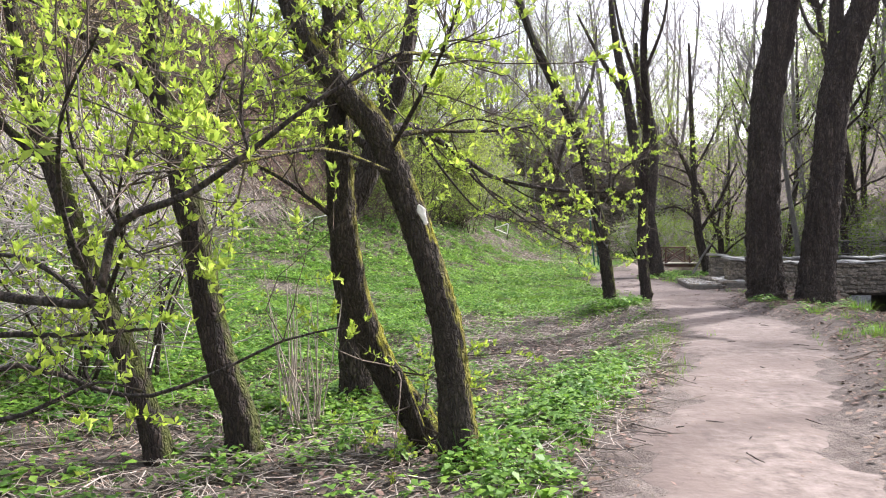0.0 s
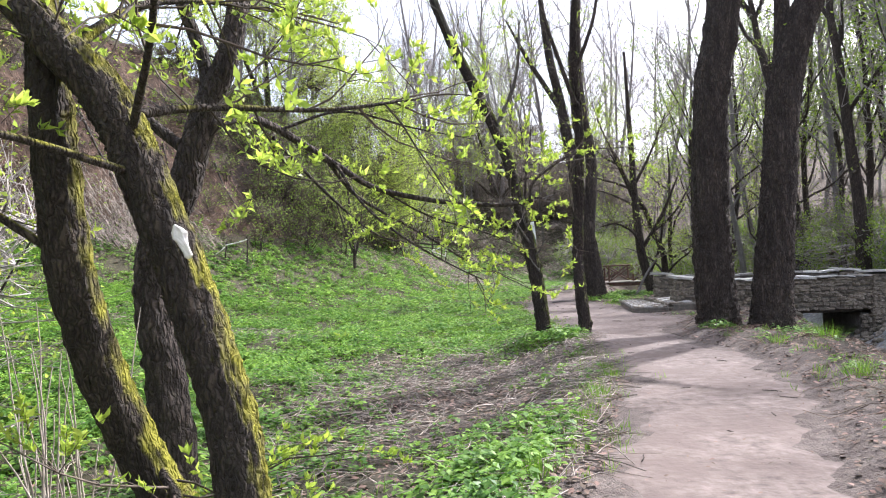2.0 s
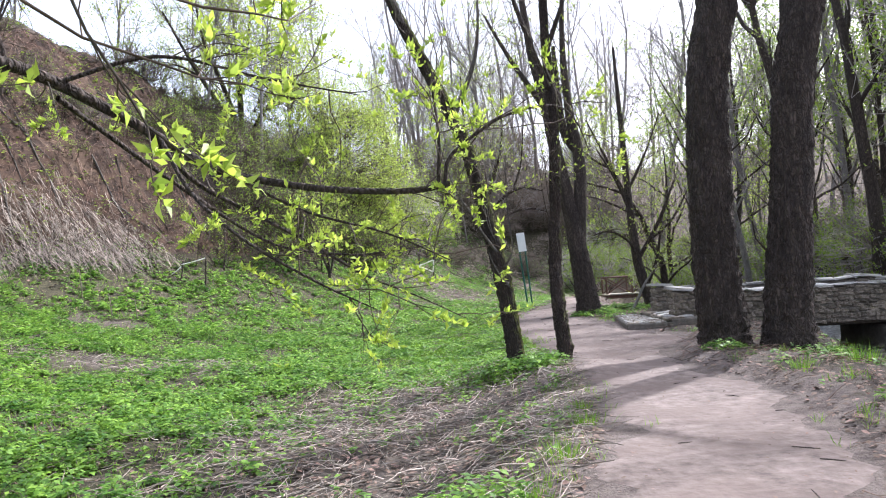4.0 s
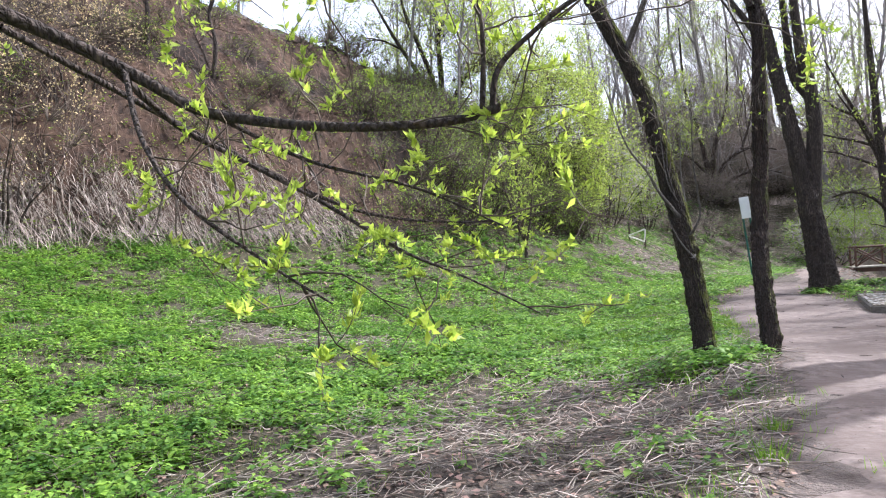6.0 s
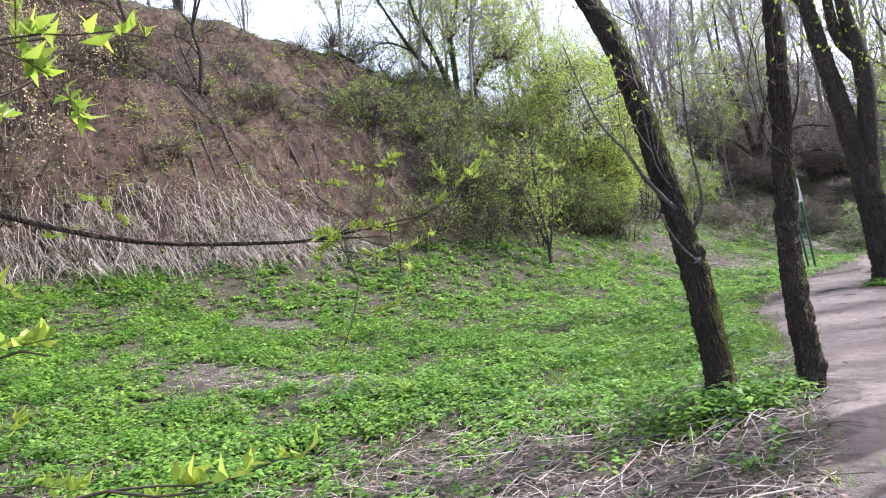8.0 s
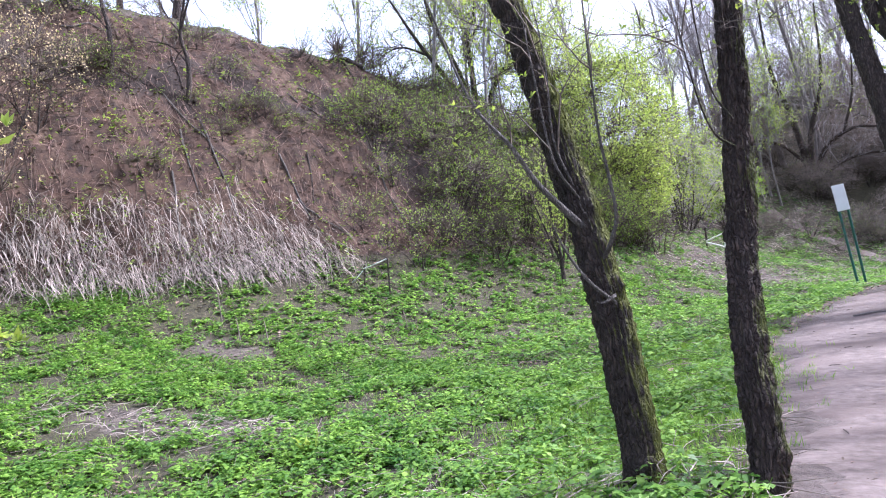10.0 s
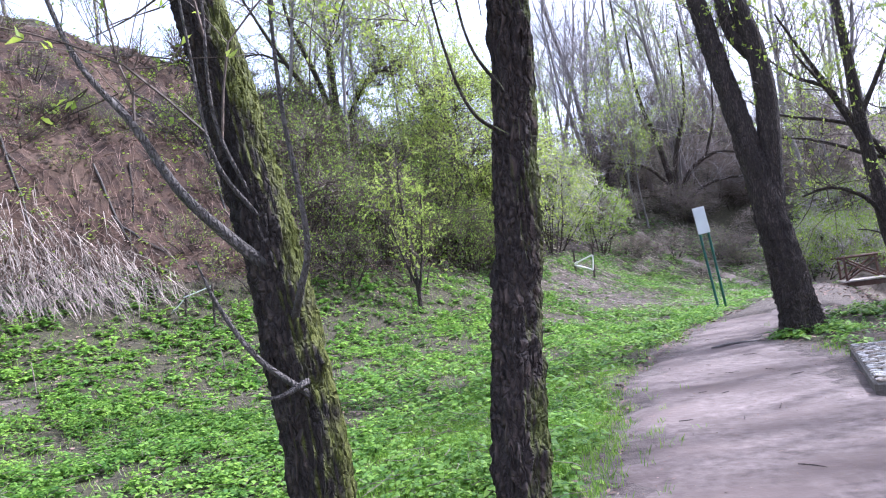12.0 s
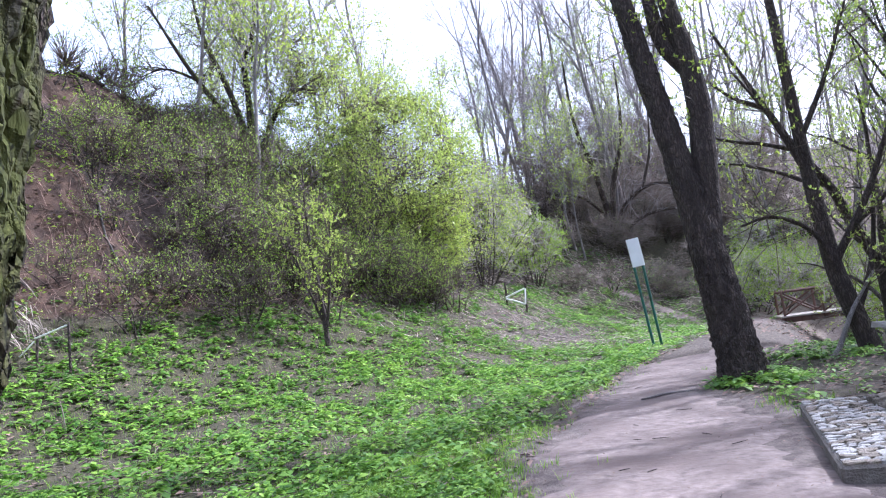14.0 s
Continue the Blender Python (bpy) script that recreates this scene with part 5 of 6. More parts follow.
def herb_carpet(name, n, area, k, size, height, label):
    x, y, z = scatter(n, *area, herb_chance)
    m = len(x)
    h = rg.uniform(*height, m) * (0.8 + 0.5 * patchy(x * 0.5, y * 0.5))
    C, Y, S = [], [], []
    for j in range(k):
        tier = 1.0 if j < k // 2 else 0.55
        a = rg.uniform(0, 6.28, m)
        r = rg.uniform(0, 0.03, m)
        C.append(np.stack([x + r * np.cos(a), y + r * np.sin(a), z + h * tier + rg.uniform(-0.02, 0.02, m)], -1))
        Y.append(a)
        S.append(rg.uniform(*size, m) * (1.15 if tier < 1 else 0.9))
    C, Y, S = np.concatenate(C), np.concatenate(Y), np.concatenate(S)
    ob = new(name, quick_mesh(name, *flat_leaves(C, Y, S, rg), HERB))
    return tagged(ob, label, "herbs", kind="stuff")


herb_carpet("ground_herbs", 62000, (-13, 3.2, 3, 20), 7, (0.04, 0.09), (0.03, 0.19), "dense carpet of fresh green herbs on the meadow")
herb_carpet("ground_herbs", 22000, (-10, 6, 20, 46), 6, (0.07, 0.14), (0.04, 0.2), "dense carpet of fresh green herbs towards the hill")
herb_carpet("ground_herbs", 12000, (-1, 13, 27, 53), 6, (0.07, 0.13), (0.03, 0.14), "fresh green grass and herbs sloping up beside the bend")
herb_carpet("ground_herbs", 9000, (3, 12, -2, 40), 7, (0.035, 0.08), (0.03, 0.14), "patches of green herbs on the bank")
herb_carpet("ground_herbs", 9000, (-4, 1.6, -3, 6), 8, (0.04, 0.085), (0.04, 0.2), "broad-leaved green herbs under the willows")
herb_carpet("ground_herbs", 16000, (-16, 0, -12, 3.2), 5, (0.06, 0.12), (0.04, 0.2), "green herbs carpeting the thicket's floor")


def blades(P, D, length, width, droop, name, mat, label, category):
    """Bent blades of two quads each."""
    n = len(P)
    D = D / (np.linalg.norm(D, axis=1)[:, None] + 1e-9)
    side = np.cross(D, (0, 0, 1.0)) + rg.normal(0, 0.15, (n, 3))
    side /= np.linalg.norm(side, axis=1)[:, None] + 1e-9
    L, W = length[:, None], width[:, None]
    mid = P + D * L * 0.55
    tip = P + D * L + np.array([0, 0, -1.0]) * L * droop[:, None]
    V = np.stack([P - side * W / 2, P + side * W / 2, mid + side * W * 0.4, mid - side * W * 0.4, tip + side * W * 0.06, tip - side * W * 0.06], 1).reshape(-1, 3)
    b = (np.arange(n) * 6)[:, None]
    F = np.concatenate([b + np.array([[0, 1, 2, 3]]), b + np.array([[3, 2, 4, 5]])])
    return tagged(new(name, quick_mesh(name, V, F, mat)), label, category, kind="stuff")


def tufts(n, area, chance, per, spread, length):
    x, y, z = scatter(n, *area, chance)
    X = np.repeat(x, per) + rg.normal(0, spread, len(x) * per)
    Y = np.repeat(y, per) + rg.normal(0, spread, len(x) * per)
    m = len(X)
    P = np.stack([X, Y, land(X, Y) - 0.01], -1)
    D = np.stack([rg.normal(0, 0.45, m), rg.normal(0, 0.45, m), np.ones(m)], -1)
    return P, D, rg.uniform(*length, m)


def edge_grass(x, y):
    left, right = path_left(y) - x, x - path_right(y)
    e = np.exp(-((left - 0.35) / 0.3) ** 2) * (0.3 + 0.7 * (patchy(x * 0.6, y * 0.6) > 0.05))
    lush = smooth01(1.3 - np.hypot((x - 1.6) / 1.6, (y - 17.5) / 4.5))
    r = np.exp(-((right - 0.5) / 0.4) ** 2) * (patchy(x * 0.7, y * 0.7) > 0.2)
    return np.clip(np.maximum(np.maximum(e, lush), r) * (y < 30), 0, 1)


P, D, L = tufts(9000, (-1, 8, -2, 30), edge_grass, 9, 0.035, (0.06, 0.17))
blades(P, D, L, np.full(len(P), 0.006), rg.uniform(0, 0.35, len(P)), "grass", GRASS, "bright green young grass beside the path", "grass")
P, D, L = tufts(15000, (-12, 3, 4, 40), lambda x, y: green_cover(x, y) * 0.75, 6, 0.06, (0.06, 0.18))
blades(P, D, L, np.full(len(P), 0.007), rg.uniform(0, 0.4, len(P)), "grass", GRASS, "thin green grass among the meadow herbs", "grass")


def lush_lawn(x, y):
    return np.clip(1.1 * smooth01(1.3 - np.hypot((x - path_left(y) + 1.3) / 1.7, (y - 18.0) / 5.0)) * (x < path_left(y) - 0.1), 0, 1)


P, D, L = tufts(14000, (-1.5, 3.2, 11, 26), lush_lawn, 8, 0.04, (0.06, 0.16))
blades(P, D, L, np.full(len(P), 0.006), rg.uniform(0, 0.35, len(P)), "grass", GRASS, "smooth sward of fine fresh grass inside the path's bend", "grass")


def strong_tuft(x, y, size, label):
    """A single bright clump of grass."""
    n = 90
    P = np.stack([rg.normal(0, size * 0.35, n), rg.normal(0, size * 0.35, n), np.full(n, -0.02)], -1)
    D = np.stack([P[:, 0] / size * 0.8 + rg.normal(0, 0.2, n), P[:, 1] / size * 0.8 + rg.normal(0, 0.2, n), np.ones(n)], -1)
    ob = blades(P, D, rg.uniform(0.6, 1.2, n) * size, np.full(n, 0.008), rg.uniform(0, 0.3, n), "grass_tuft", GRASS, label, "grass")
    ob.location = on_land(x, y)
    ob["kind"] = "thing"


for x, y, sz in ((2.3, 8.2, 0.2), (2.65, 9.4, 0.18), (2.0, 7.3, 0.16), (2.75, 10.4, 0.16), (6.1, 11.3, 0.28), (5.3, 11.1, 0.2), (4.9, 8.2, 0.2), (1.4, 5.5, 0.18), (1.15, 4.6, 0.16), (6.9, 13.6, 0.22)):
    strong_tuft(x, y, sz, "bright green clump of grass beside the path")


def herb_clump(x, y, r, n, height):
    """A bushy clump of broad-leaved herbs."""
    a, q = rg.uniform(0, 6.28, n), rg.uniform(0, 1, n) ** 0.5 * r
    X, Y = x + q * np.cos(a), y + q * np.sin(a)
    Z = land(X, Y) + rg.uniform(0.15, 1, n) * height * (1.05 - (q / r) ** 2 * 0.7)
    o = np.array(on_land(x, y))
    V, F = flat_leaves(np.stack([X, Y, Z], -1) - o, rg.uniform(0, 6.28, n), rg.uniform(0.04, 0.09, n), rg)
    k = 24
    b = np.stack([rg.normal(0, r * 0.4, k), rg.normal(0, r * 0.4, k), np.full(k, -0.03)], -1)
    ob = thing("herb_clump", o, "bushy clump of green broad-leaved herbs at the tree's foot", "plant")
    piece("foliage", (V, F), HERB, ob, "", False, "stuff")
    piece("stalk", thin_tubes(np.stack([b, b * (1.4, 1.4, 1) + np.stack([np.zeros(k), np.zeros(k), rg.uniform(0.5, 0.95, k) * height], -1)], 1), 0.003, 0.002), HERB, ob, kind="stuff")


for x, y, r, n, h in ((2.0, 12.85, 0.36, 480, 0.25), (2.5, 12.75, 0.3, 360, 0.2), (2.75, 13.1, 0.3, 300, 0.17),
                      (0.25, 3.5, 0.35, 420, 0.26), (0.75, 4.6, 0.4, 420, 0.2), (1.1, 5.9, 0.4, 420, 0.22), (0.5, 2.7, 0.35, 360, 0.2), (5.3, 13.5, 0.3, 220, 0.14), (6.6, 13.3, 0.35, 260, 0.16), (5.0, 25.0, 0.3, 220, 0.16), (5.75, 24.9, 0.4, 300, 0.2)):
    herb_clump(x, y, r, n, h)


def hill_side(x, y):
    d = (foot(y) - x) * 0.87
    return d


# straw that hangs down the lower slope
def straw_chance(x, y):
    d = hill_side(x, y)
    return np.clip(smooth01((d + 0.4) / 0.5) * (1 - smooth01((d - 1.0) / 1.0)) * (1 - smooth01((y - 23.6) / 2.2)) * (0.65 + 0.6 * patchy(x, y)), 0, 1)


x, y, z = scatter(42000, -18, -6, 13, 28, straw_chance)
n = len(x)
down = np.stack([np.full(n, 0.5), np.full(n, -0.25), np.full(n, -0.6)], -1) + rg.normal(0, 0.27, (n, 3)) + np.array([0, 0, 0.28]) * rg.rand(n)[:, None] * 2.2
blades(np.stack([x, y, z + rg.uniform(0.05, 0.3, n)], -1), down, rg.uniform(0.4, 1.2, n), rg.uniform(0.01, 0.024, n), rg.uniform(0, 0.2, n), "dry_grass", STRAW, "pale dry grass hanging down the hillside", "dry grass")


x, y, z = scatter(30000, -18, -6, 13, 28, straw_chance)
n = len(x)
down = np.stack([np.full(n, 0.5), np.full(n, -0.25), np.full(n, -0.5)], -1) + rg.normal(0, 0.22, (n, 3))
blades(np.stack([x, y, z + rg.uniform(0.12, 0.36, n)], -1), down, rg.uniform(0.4, 1.1, n), rg.uniform(0.008, 0.02, n), rg.uniform(0, 0.2, n), "dry_grass", STRAW_PALE, "bleached dry grass combed down the foot of the slope", "dry grass")


def litter_chance(x, y):
    xl, xr = path_left(y), path_right(y)
    d = hill_side(x, y)
    bare = (1 - green_cover(x, y)) * (x < xl - 0.05) * (x > foot(y))
    bare = np.maximum(bare, 0.45 * (green_cover(x, y) > 0.1) * (x < xl))
    bank = ~((x > 4.95) & (x < 7.2) & (y > 18.8) & (y < 22.3)) * ((x > xr + 0.05) & (x < stream_edge(y) + 0.5)) * 0.55
    return np.clip(np.maximum(np.maximum(bare, bank), 0.9 * (d > 0.5) * (d < 6.5)), 0, 1)


x1, y1, z1 = scatter(60000, -16, 9, -3, 34, litter_chance)
x2, y2, z2 = scatter(40000, -4, 7, -2, 14, litter_chance)
x3, y3, z3 = scatter(9000, -3, 14, 36, 58, lambda x, y: 0.8 * (x > foot(y) - 2) * (1 - 0.6 * green_cover(x, y)))
x, y, z = np.r_[x1, x2, x3], np.r_[y1, y2, y3], np.r_[z1, z2, z3]
n = len(x)
a = rg.uniform(0, 6.28, n)
V, F = flat_leaves(np.stack([x, y, z + 0.012 + rg.uniform(0, 0.02, n)], -1), a, rg.uniform(0.03, 0.085, n) * np.where(y > 36, 2.2, np.where(y > 18, 1.6, 1)), rg, 0.55, 0.1)
tagged(new("leaf_litter", quick_mesh("leaf_litter", V, F, LITTER)), "brown dead leaves lying on the soil and slope", "leaf litter", kind="stuff")


def sticks(name, n, area, chance, length, width, mat, label, lift=0.03):
    x, y, z = scatter(n, *area, chance)
    n = len(x)
    a = rg.uniform(0, 6.28, n)
    D = np.stack([np.cos(a), np.sin(a), rg.normal(0, 0.12, n)], -1) * rg.uniform(*length, n)[:, None]
    A = np.stack([x, y, z + lift + rg.uniform(0, 0.03, n)], -1)
    Bm = A + D / 2 + rg.normal(0, 0.02, (n, 3))
    E = A + D
    Bm[:, 2], E[:, 2] = land(Bm[:, 0], Bm[:, 1]) + lift + rg.uniform(0, 0.05, n), land(E[:, 0], E[:, 1]) + lift + rg.uniform(-0.02, 0.08, n)
    V, F = thin_tubes(np.stack([A, Bm, E], 1), rg.uniform(*width, n), rg.uniform(*width, n) * 0.6)
    return tagged(new(name, quick_mesh(name, V, F, mat, True)), label, "dead stalks", kind="stuff")


def bare_patch(x, y):
    return np.clip((1 - green_cover(x, y)) * (x < path_left(y) - 0.1) * (x > foot(y) + 0.2) * (0.7 + 0.5 * patchy(x, y)), 0, 1)


sticks("dead_stalks", 36000, (-9, 3.2, -2, 16), bare_patch, (0.1, 0.5), (0.0025, 0.007), STRAW_PALE, "pale dead stalks lying crosswise beside the path")
sticks("dead_stalks", 14000, (-18, -4, 14, 36), lambda x, y: 0.8 * (hill_side(x, y) > 0.3) * (hill_side(x, y) < 6.3), (0.12, 0.6), (0.004, 0.009), LITTER, "brown dead stalks strewn over the hillside", 0.04)
sticks("dead_stalks", 9000, (-12, 3, 4, 40), lambda x, y: 0.75 * green_cover(x, y), (0.08, 0.38), (0.002, 0.005), STRAW, "thin dry stalks among the meadow herbs", 0.1)
sticks("dead_stalks", 2200, (4, 9, 4, 24), lambda x, y: 0.8 * (x > path_right(y) + 0.1), (0.1, 0.45), (0.002, 0.006), LITTER, "twigs and dead stalks on the bank")


def hill_herb(x, y):
    d = hill_side(x, y)
    return np.clip((d > 0.2) * (d < 6.6) * (0.10 + 0.5 * np.clip(patchy(x * 0.45, y * 0.45), 0, 1)), 0, 1)


x, y, z = scatter(30000, -20, -3, 14, 42, hill_herb)
C = np.repeat(np.stack([x, y, z], -1), 6, 0) + rg.normal(0, 0.09, (len(x) * 6, 3)) + (0, 0, 0.12)
V, F = flat_leaves(C, rg.uniform(0, 6.28, len(C)), rg.uniform(0.05, 0.12, len(C)), rg)
tagged(new("hill_herbs", quick_mesh("hill_herbs", V, F, LEAF_DIM)), "sparse dull green herbs on the brown slope", "herbs", kind="stuff")

x, y = rg.uniform(0, 8, 16000), rg.uniform(-3, 32, 16000)
ok = (x > path_left(y)) & (x < path_right(y)) & (rg.rand(16000) < 0.25 + 0.75 * np.exp(-np.minimum(x - path_left(y), path_right(y) - x) / 0.25))
x, y = x[ok], y[ok]
V, F = flat_leaves(np.stack([x, y, land(x, y) + 0.026], -1), rg.uniform(0, 6.28, len(x)), rg.uniform(0.012, 0.045, len(x)), rg, 0.45, 0.05)
tagged(new("path_litter", quick_mesh("path_litter", V, F, LITTER)), "small dead leaves and chips trodden into the path", "leaf litter", kind="stuff")

sticks("dead_stalks", 9000, (-4, 9, 30, 54), lambda x, y: 0.9 * (x > foot(y) - 1.5) * ((x < path_left(y) - 0.2) | (x > path_right(y) + 0.2)) * smooth01((y - 30) / 8), (0.15, 0.6), (0.004, 0.009), STRAW_PALE, "dry straw and stems between the grass at the meadow's end", 0.06)

# single sticks on the path
for k in range(40):
    g = np.random.RandomState(500 + k)
    y0 = g.uniform(1.5, 26)
    u = g.uniform(0.12, 0.9)
    x0 = float(path_left(y0) * (1 - u) + path_right(y0) * u)
    a = g.uniform(-1.4, 1.4)
    ln = g.uniform(0.06, 0.24)
    pts = wander(g, (0, 0, 0), (math.cos(a), math.sin(a), 0), ln, 4, 0.12)
    for p in pts:
        p[2] = float(land(x0 + p[0], y0 + p[1])) - float(land(x0, y0)) + 0.004
    st = piece("stick", tube(pts, (0.004, 0.005, 0.002), 5, 0), BARK_DARK)
    st.location = on_land(x0, y0, 0.028)
    tagged(st, "thin dark dead stick lying on the path", "stick", "sticks on the path")
pts = resample([(3.75, 24.5, 0.02), (4.1, 24.75, 0.035), (4.5, 24.9, 0.02)], 12)
tagged(piece("fallen_branch", tube(pts - np.array((4.1, 24.75, 0)), (0.018, 0.022, 0.01), 7, 0.1), BARK_GREY), "short grey fallen branch lying at the path's edge", "branch").location = on_land(4.1, 24.75)

# broad rosette of leaves in the meadow
rosette = thing("plantain", on_land(-1.45, 14.9), "pale green rosette of broad upright leaves in the meadow", "plant")
for k in range(11):
    a = k * 0.571 * 1.9
    C = np.array([[0.02 * math.cos(a), 0.02 * math.sin(a), 0.02]])
    D = np.array([[math.cos(a) * 0.6, math.sin(a) * 0.6, 0.75]])
    piece("leaf", leaves(C, D, 0.2 + 0.05 * math.sin(k * 3), rg, 0.3), LEAF_BUSH, rosette, smooth=False)

# fallen logs and dead wood on the hillside
for pts, r, lab in (([(-14.2, 30.2, 0), (-12.6, 31.4, 0), (-11.0, 32.4, 0)], 0.1, "dark fallen log lying across the top of the slope"),
                    ([(-12.9, 31.6, 0), (-11.6, 31.6, 0), (-10.7, 31.3, 0)], 0.05, "thin fallen stem lying on the slope")):
    P = resample(pts, 14)
    P[:, 2] = land(P[:, 0], P[:, 1]) + r * 0.8
    o = P[7].copy()
    tagged(piece("fallen_log", tube(P - o, (r, r * 1.1, r * 0.7), 9, 0.1), BARK_DARK), lab, "log").location = o

# leafless small trees on the slope
for k, (x, y, h, lx) in enumerate(((-14.9, 27.0, 7.5, 0.12), (-17.6, 27.0, 8.0, 0.02), (-18.4, 25.5, 7.5, -0.06), (-16.4, 28.5, 7.0, 0.05), (-13.5, 23.0, 5.5, 0.02), (-12.2, 24.5, 5.0, 0.06))):
    z0 = float(land(x, y))
    small = 0.62 if h < 6 else 1.0
    tk = [(x, y, z0 - 0.3), (x + lx * h * 0.25 + 0.12, y, z0 + h * 0.2), (x + lx * h * 0.4 - 0.1, y, z0 + h * 0.4), (x + lx * h * 0.7 + 0.25, y, z0 + h * 0.7), (x + lx * h * 0.8 + 0.1, y, z0 + h)]
    f1, f2 = tk[2], tk[1]
    place_tree("slope_tree", (x, y, z0), tk, (0.15 * small, 0.11 * small, 0.08 * small, 0.04 * small, 0.015),
               [([f1, (f1[0] + 0.5, y, f1[2] + 0.9), (f1[0] + 1.3, y, f1[2] + 1.8)], (0.06 * small, 0.04 * small, 0.015)), ([f1, (f1[0] - 0.5, y, f1[2] + 0.7), (f1[0] - 1.0, y, f1[2] + 1.9)], (0.06 * small, 0.04 * small, 0.015)),
                ([f2, (f2[0] - 0.4, y - 0.2, f2[2] + 0.6), (f2[0] - 1.1, y - 0.4, f2[2] + 0.9)], (0.04 * small, 0.03 * small, 0.012))],
               "small dark leafless tree on the brown slope", "tree", BARK_DARK, 9, 0.1, 0, 24, twigs=(40, 160), twig_len=(1.1, 0.5), twig_r=(0.016, 0.008), seed=600 + k)

for k in range(18):
    g = np.random.RandomState(650 + k)
    y0 = g.uniform(18, 33)
    x0 = float(foot(y0)) - g.uniform(0.8, 6.5)
    a = g.uniform(-0.9, 0.9)
    ln = g.uniform(0.8, 2.6)
    P = wander(g, (x0, y0, 0), (math.cos(a), math.sin(a), 0), ln, 7, 0.12)
    P[:, 2] = land(P[:, 0], P[:, 1]) + 0.03 + 0.04 * g.rand(8)
    o = P[3].copy()
    tagged(piece("dead_branch", tube(P - o, (0.03, 0.022, 0.008), 6, 0.1), BARK_SHOOT if k % 3 else BARK_DARK), "dead branch lying on the brown slope", "branch", "dead branches on the slope").location = o

# ---------------------------------------------------------------- pale scar on the willow
bm = bmesh.new()
bmesh.ops.create_uvsphere(bm, u_segments=16, v_segments=10, radius=1)
for v in bm.verts:
    v.co = Vector((v.co.x * (0.026 + 0.008 * math.sin(v.co.z * 4)), v.co.y * 0.014, v.co.z * 0.078))
    v.co += noise.noise_vector(v.co * 40) * 0.009
scar = part("cut_scar", bm, CUT_WOOD, None, "")
scar.parent = bpy.data.objects["willow_tree"]
scar.location = (-0.17 - 0.05, -0.1, 1.56 + 0.1)
scar.rotation_euler = (0, radians(-20), radians(25))
tagged(scar, "pale fresh cut scar")


# ---------------------------------------------------------------- masonry
def stone_mesh(name, seed, mat, flat=False):
    """A rough block, about one metre each way, with chamfered uneven edges."""
    bm = bmesh.new()
    bmesh.ops.create_cube(bm, size=1)
    bmesh.ops.bevel(bm, geom=bm.edges[:], offset=0.2 if not flat else 0.12, segments=1, affect="EDGES")
    g = random.Random(seed)
    for v in bm.verts:
        v.co += Vector((g.uniform(-0.1, 0.1), g.uniform(-0.1, 0.1), g.uniform(-0.1, 0.1)))
    me = bpy.data.meshes.new(name)
    bm.to_mesh(me)
    bm.free()
    me.materials.append(mat)
    return me


ROUGH = [stone_mesh("stone", 700 + k, STONE) for k in range(6)]
CAPS = [stone_mesh("cap_stone", 710 + k, STONE_LIGHT, True) for k in range(4)]
FLATS = [stone_mesh("paving_stone", 720 + k, STONE_LIGHT if k % 3 else STONE, True) for k in range(5)]


def box(name, lo, hi, mat, parent):
    bm = bmesh.new()
    bmesh.ops.create_cube(bm, size=1)
    lo, hi = Vector(lo), Vector(hi)
    for v in bm.verts:
        v.co = Vector([(lo[k] + hi[k]) / 2 + v.co[k] * (hi[k] - lo[k]) for k in range(3)])
    bmesh.ops.bevel(bm, geom=bm.edges[:], offset=min(hi - lo) * 0.06, segments=1, affect="EDGES")
    return part(name, bm, mat, parent)


sr = random.Random(9)


def laid(mesh, parent, at, size, turn=0.0, name="stone"):
    ob = new(name, mesh)
    ob.parent = parent
    ob.location, ob.scale = at, size
    ob.rotation_euler = (sr.uniform(-0.08, 0.08), sr.uniform(-0.14, 0.14), turn + sr.uniform(-0.12, 0.12))
    return ob


def facing(parent, x0, x1, y, z0, z1, depth=0.1, along="x"):
    """Courses of rough stones on an upright face."""
    z = z0
    while z < z1 - 0.04:
        h = min(sr.uniform(0.06, 0.12), z1 - z)
        x = x0
        while x < x1 - 0.03:
            w = min(sr.uniform(0.08, 0.26), x1 - x)
            jog = sr.uniform(-0.025, 0.025)
            at = (x + w / 2, y, z + h / 2 + jog) if along == "x" else (y, x + w / 2, z + h / 2 + jog)
            q, e = sr.uniform(0.7, 1.12), sr.uniform(0.6, 1.35)
            size = (w * 1.02, depth * e, h * q) if along == "x" else (depth * e, w * 1.02, h * q)
            laid(sr.choice(ROUGH), parent, at, size)
            x += w
        z += h


def capping(parent, x0, x1, y, z, depth):
    x = x0
    while x < x1 - 0.05:
        w = min(sr.uniform(0.3, 0.6), x1 - x)
        laid(sr.choice(CAPS), parent, (x + w / 2, y + sr.uniform(-0.02, 0.02), z), (w * 1.0, depth * sr.uniform(0.85, 1.1), sr.uniform(0.035, 0.075)), 0, "cap_stone")
        x += w


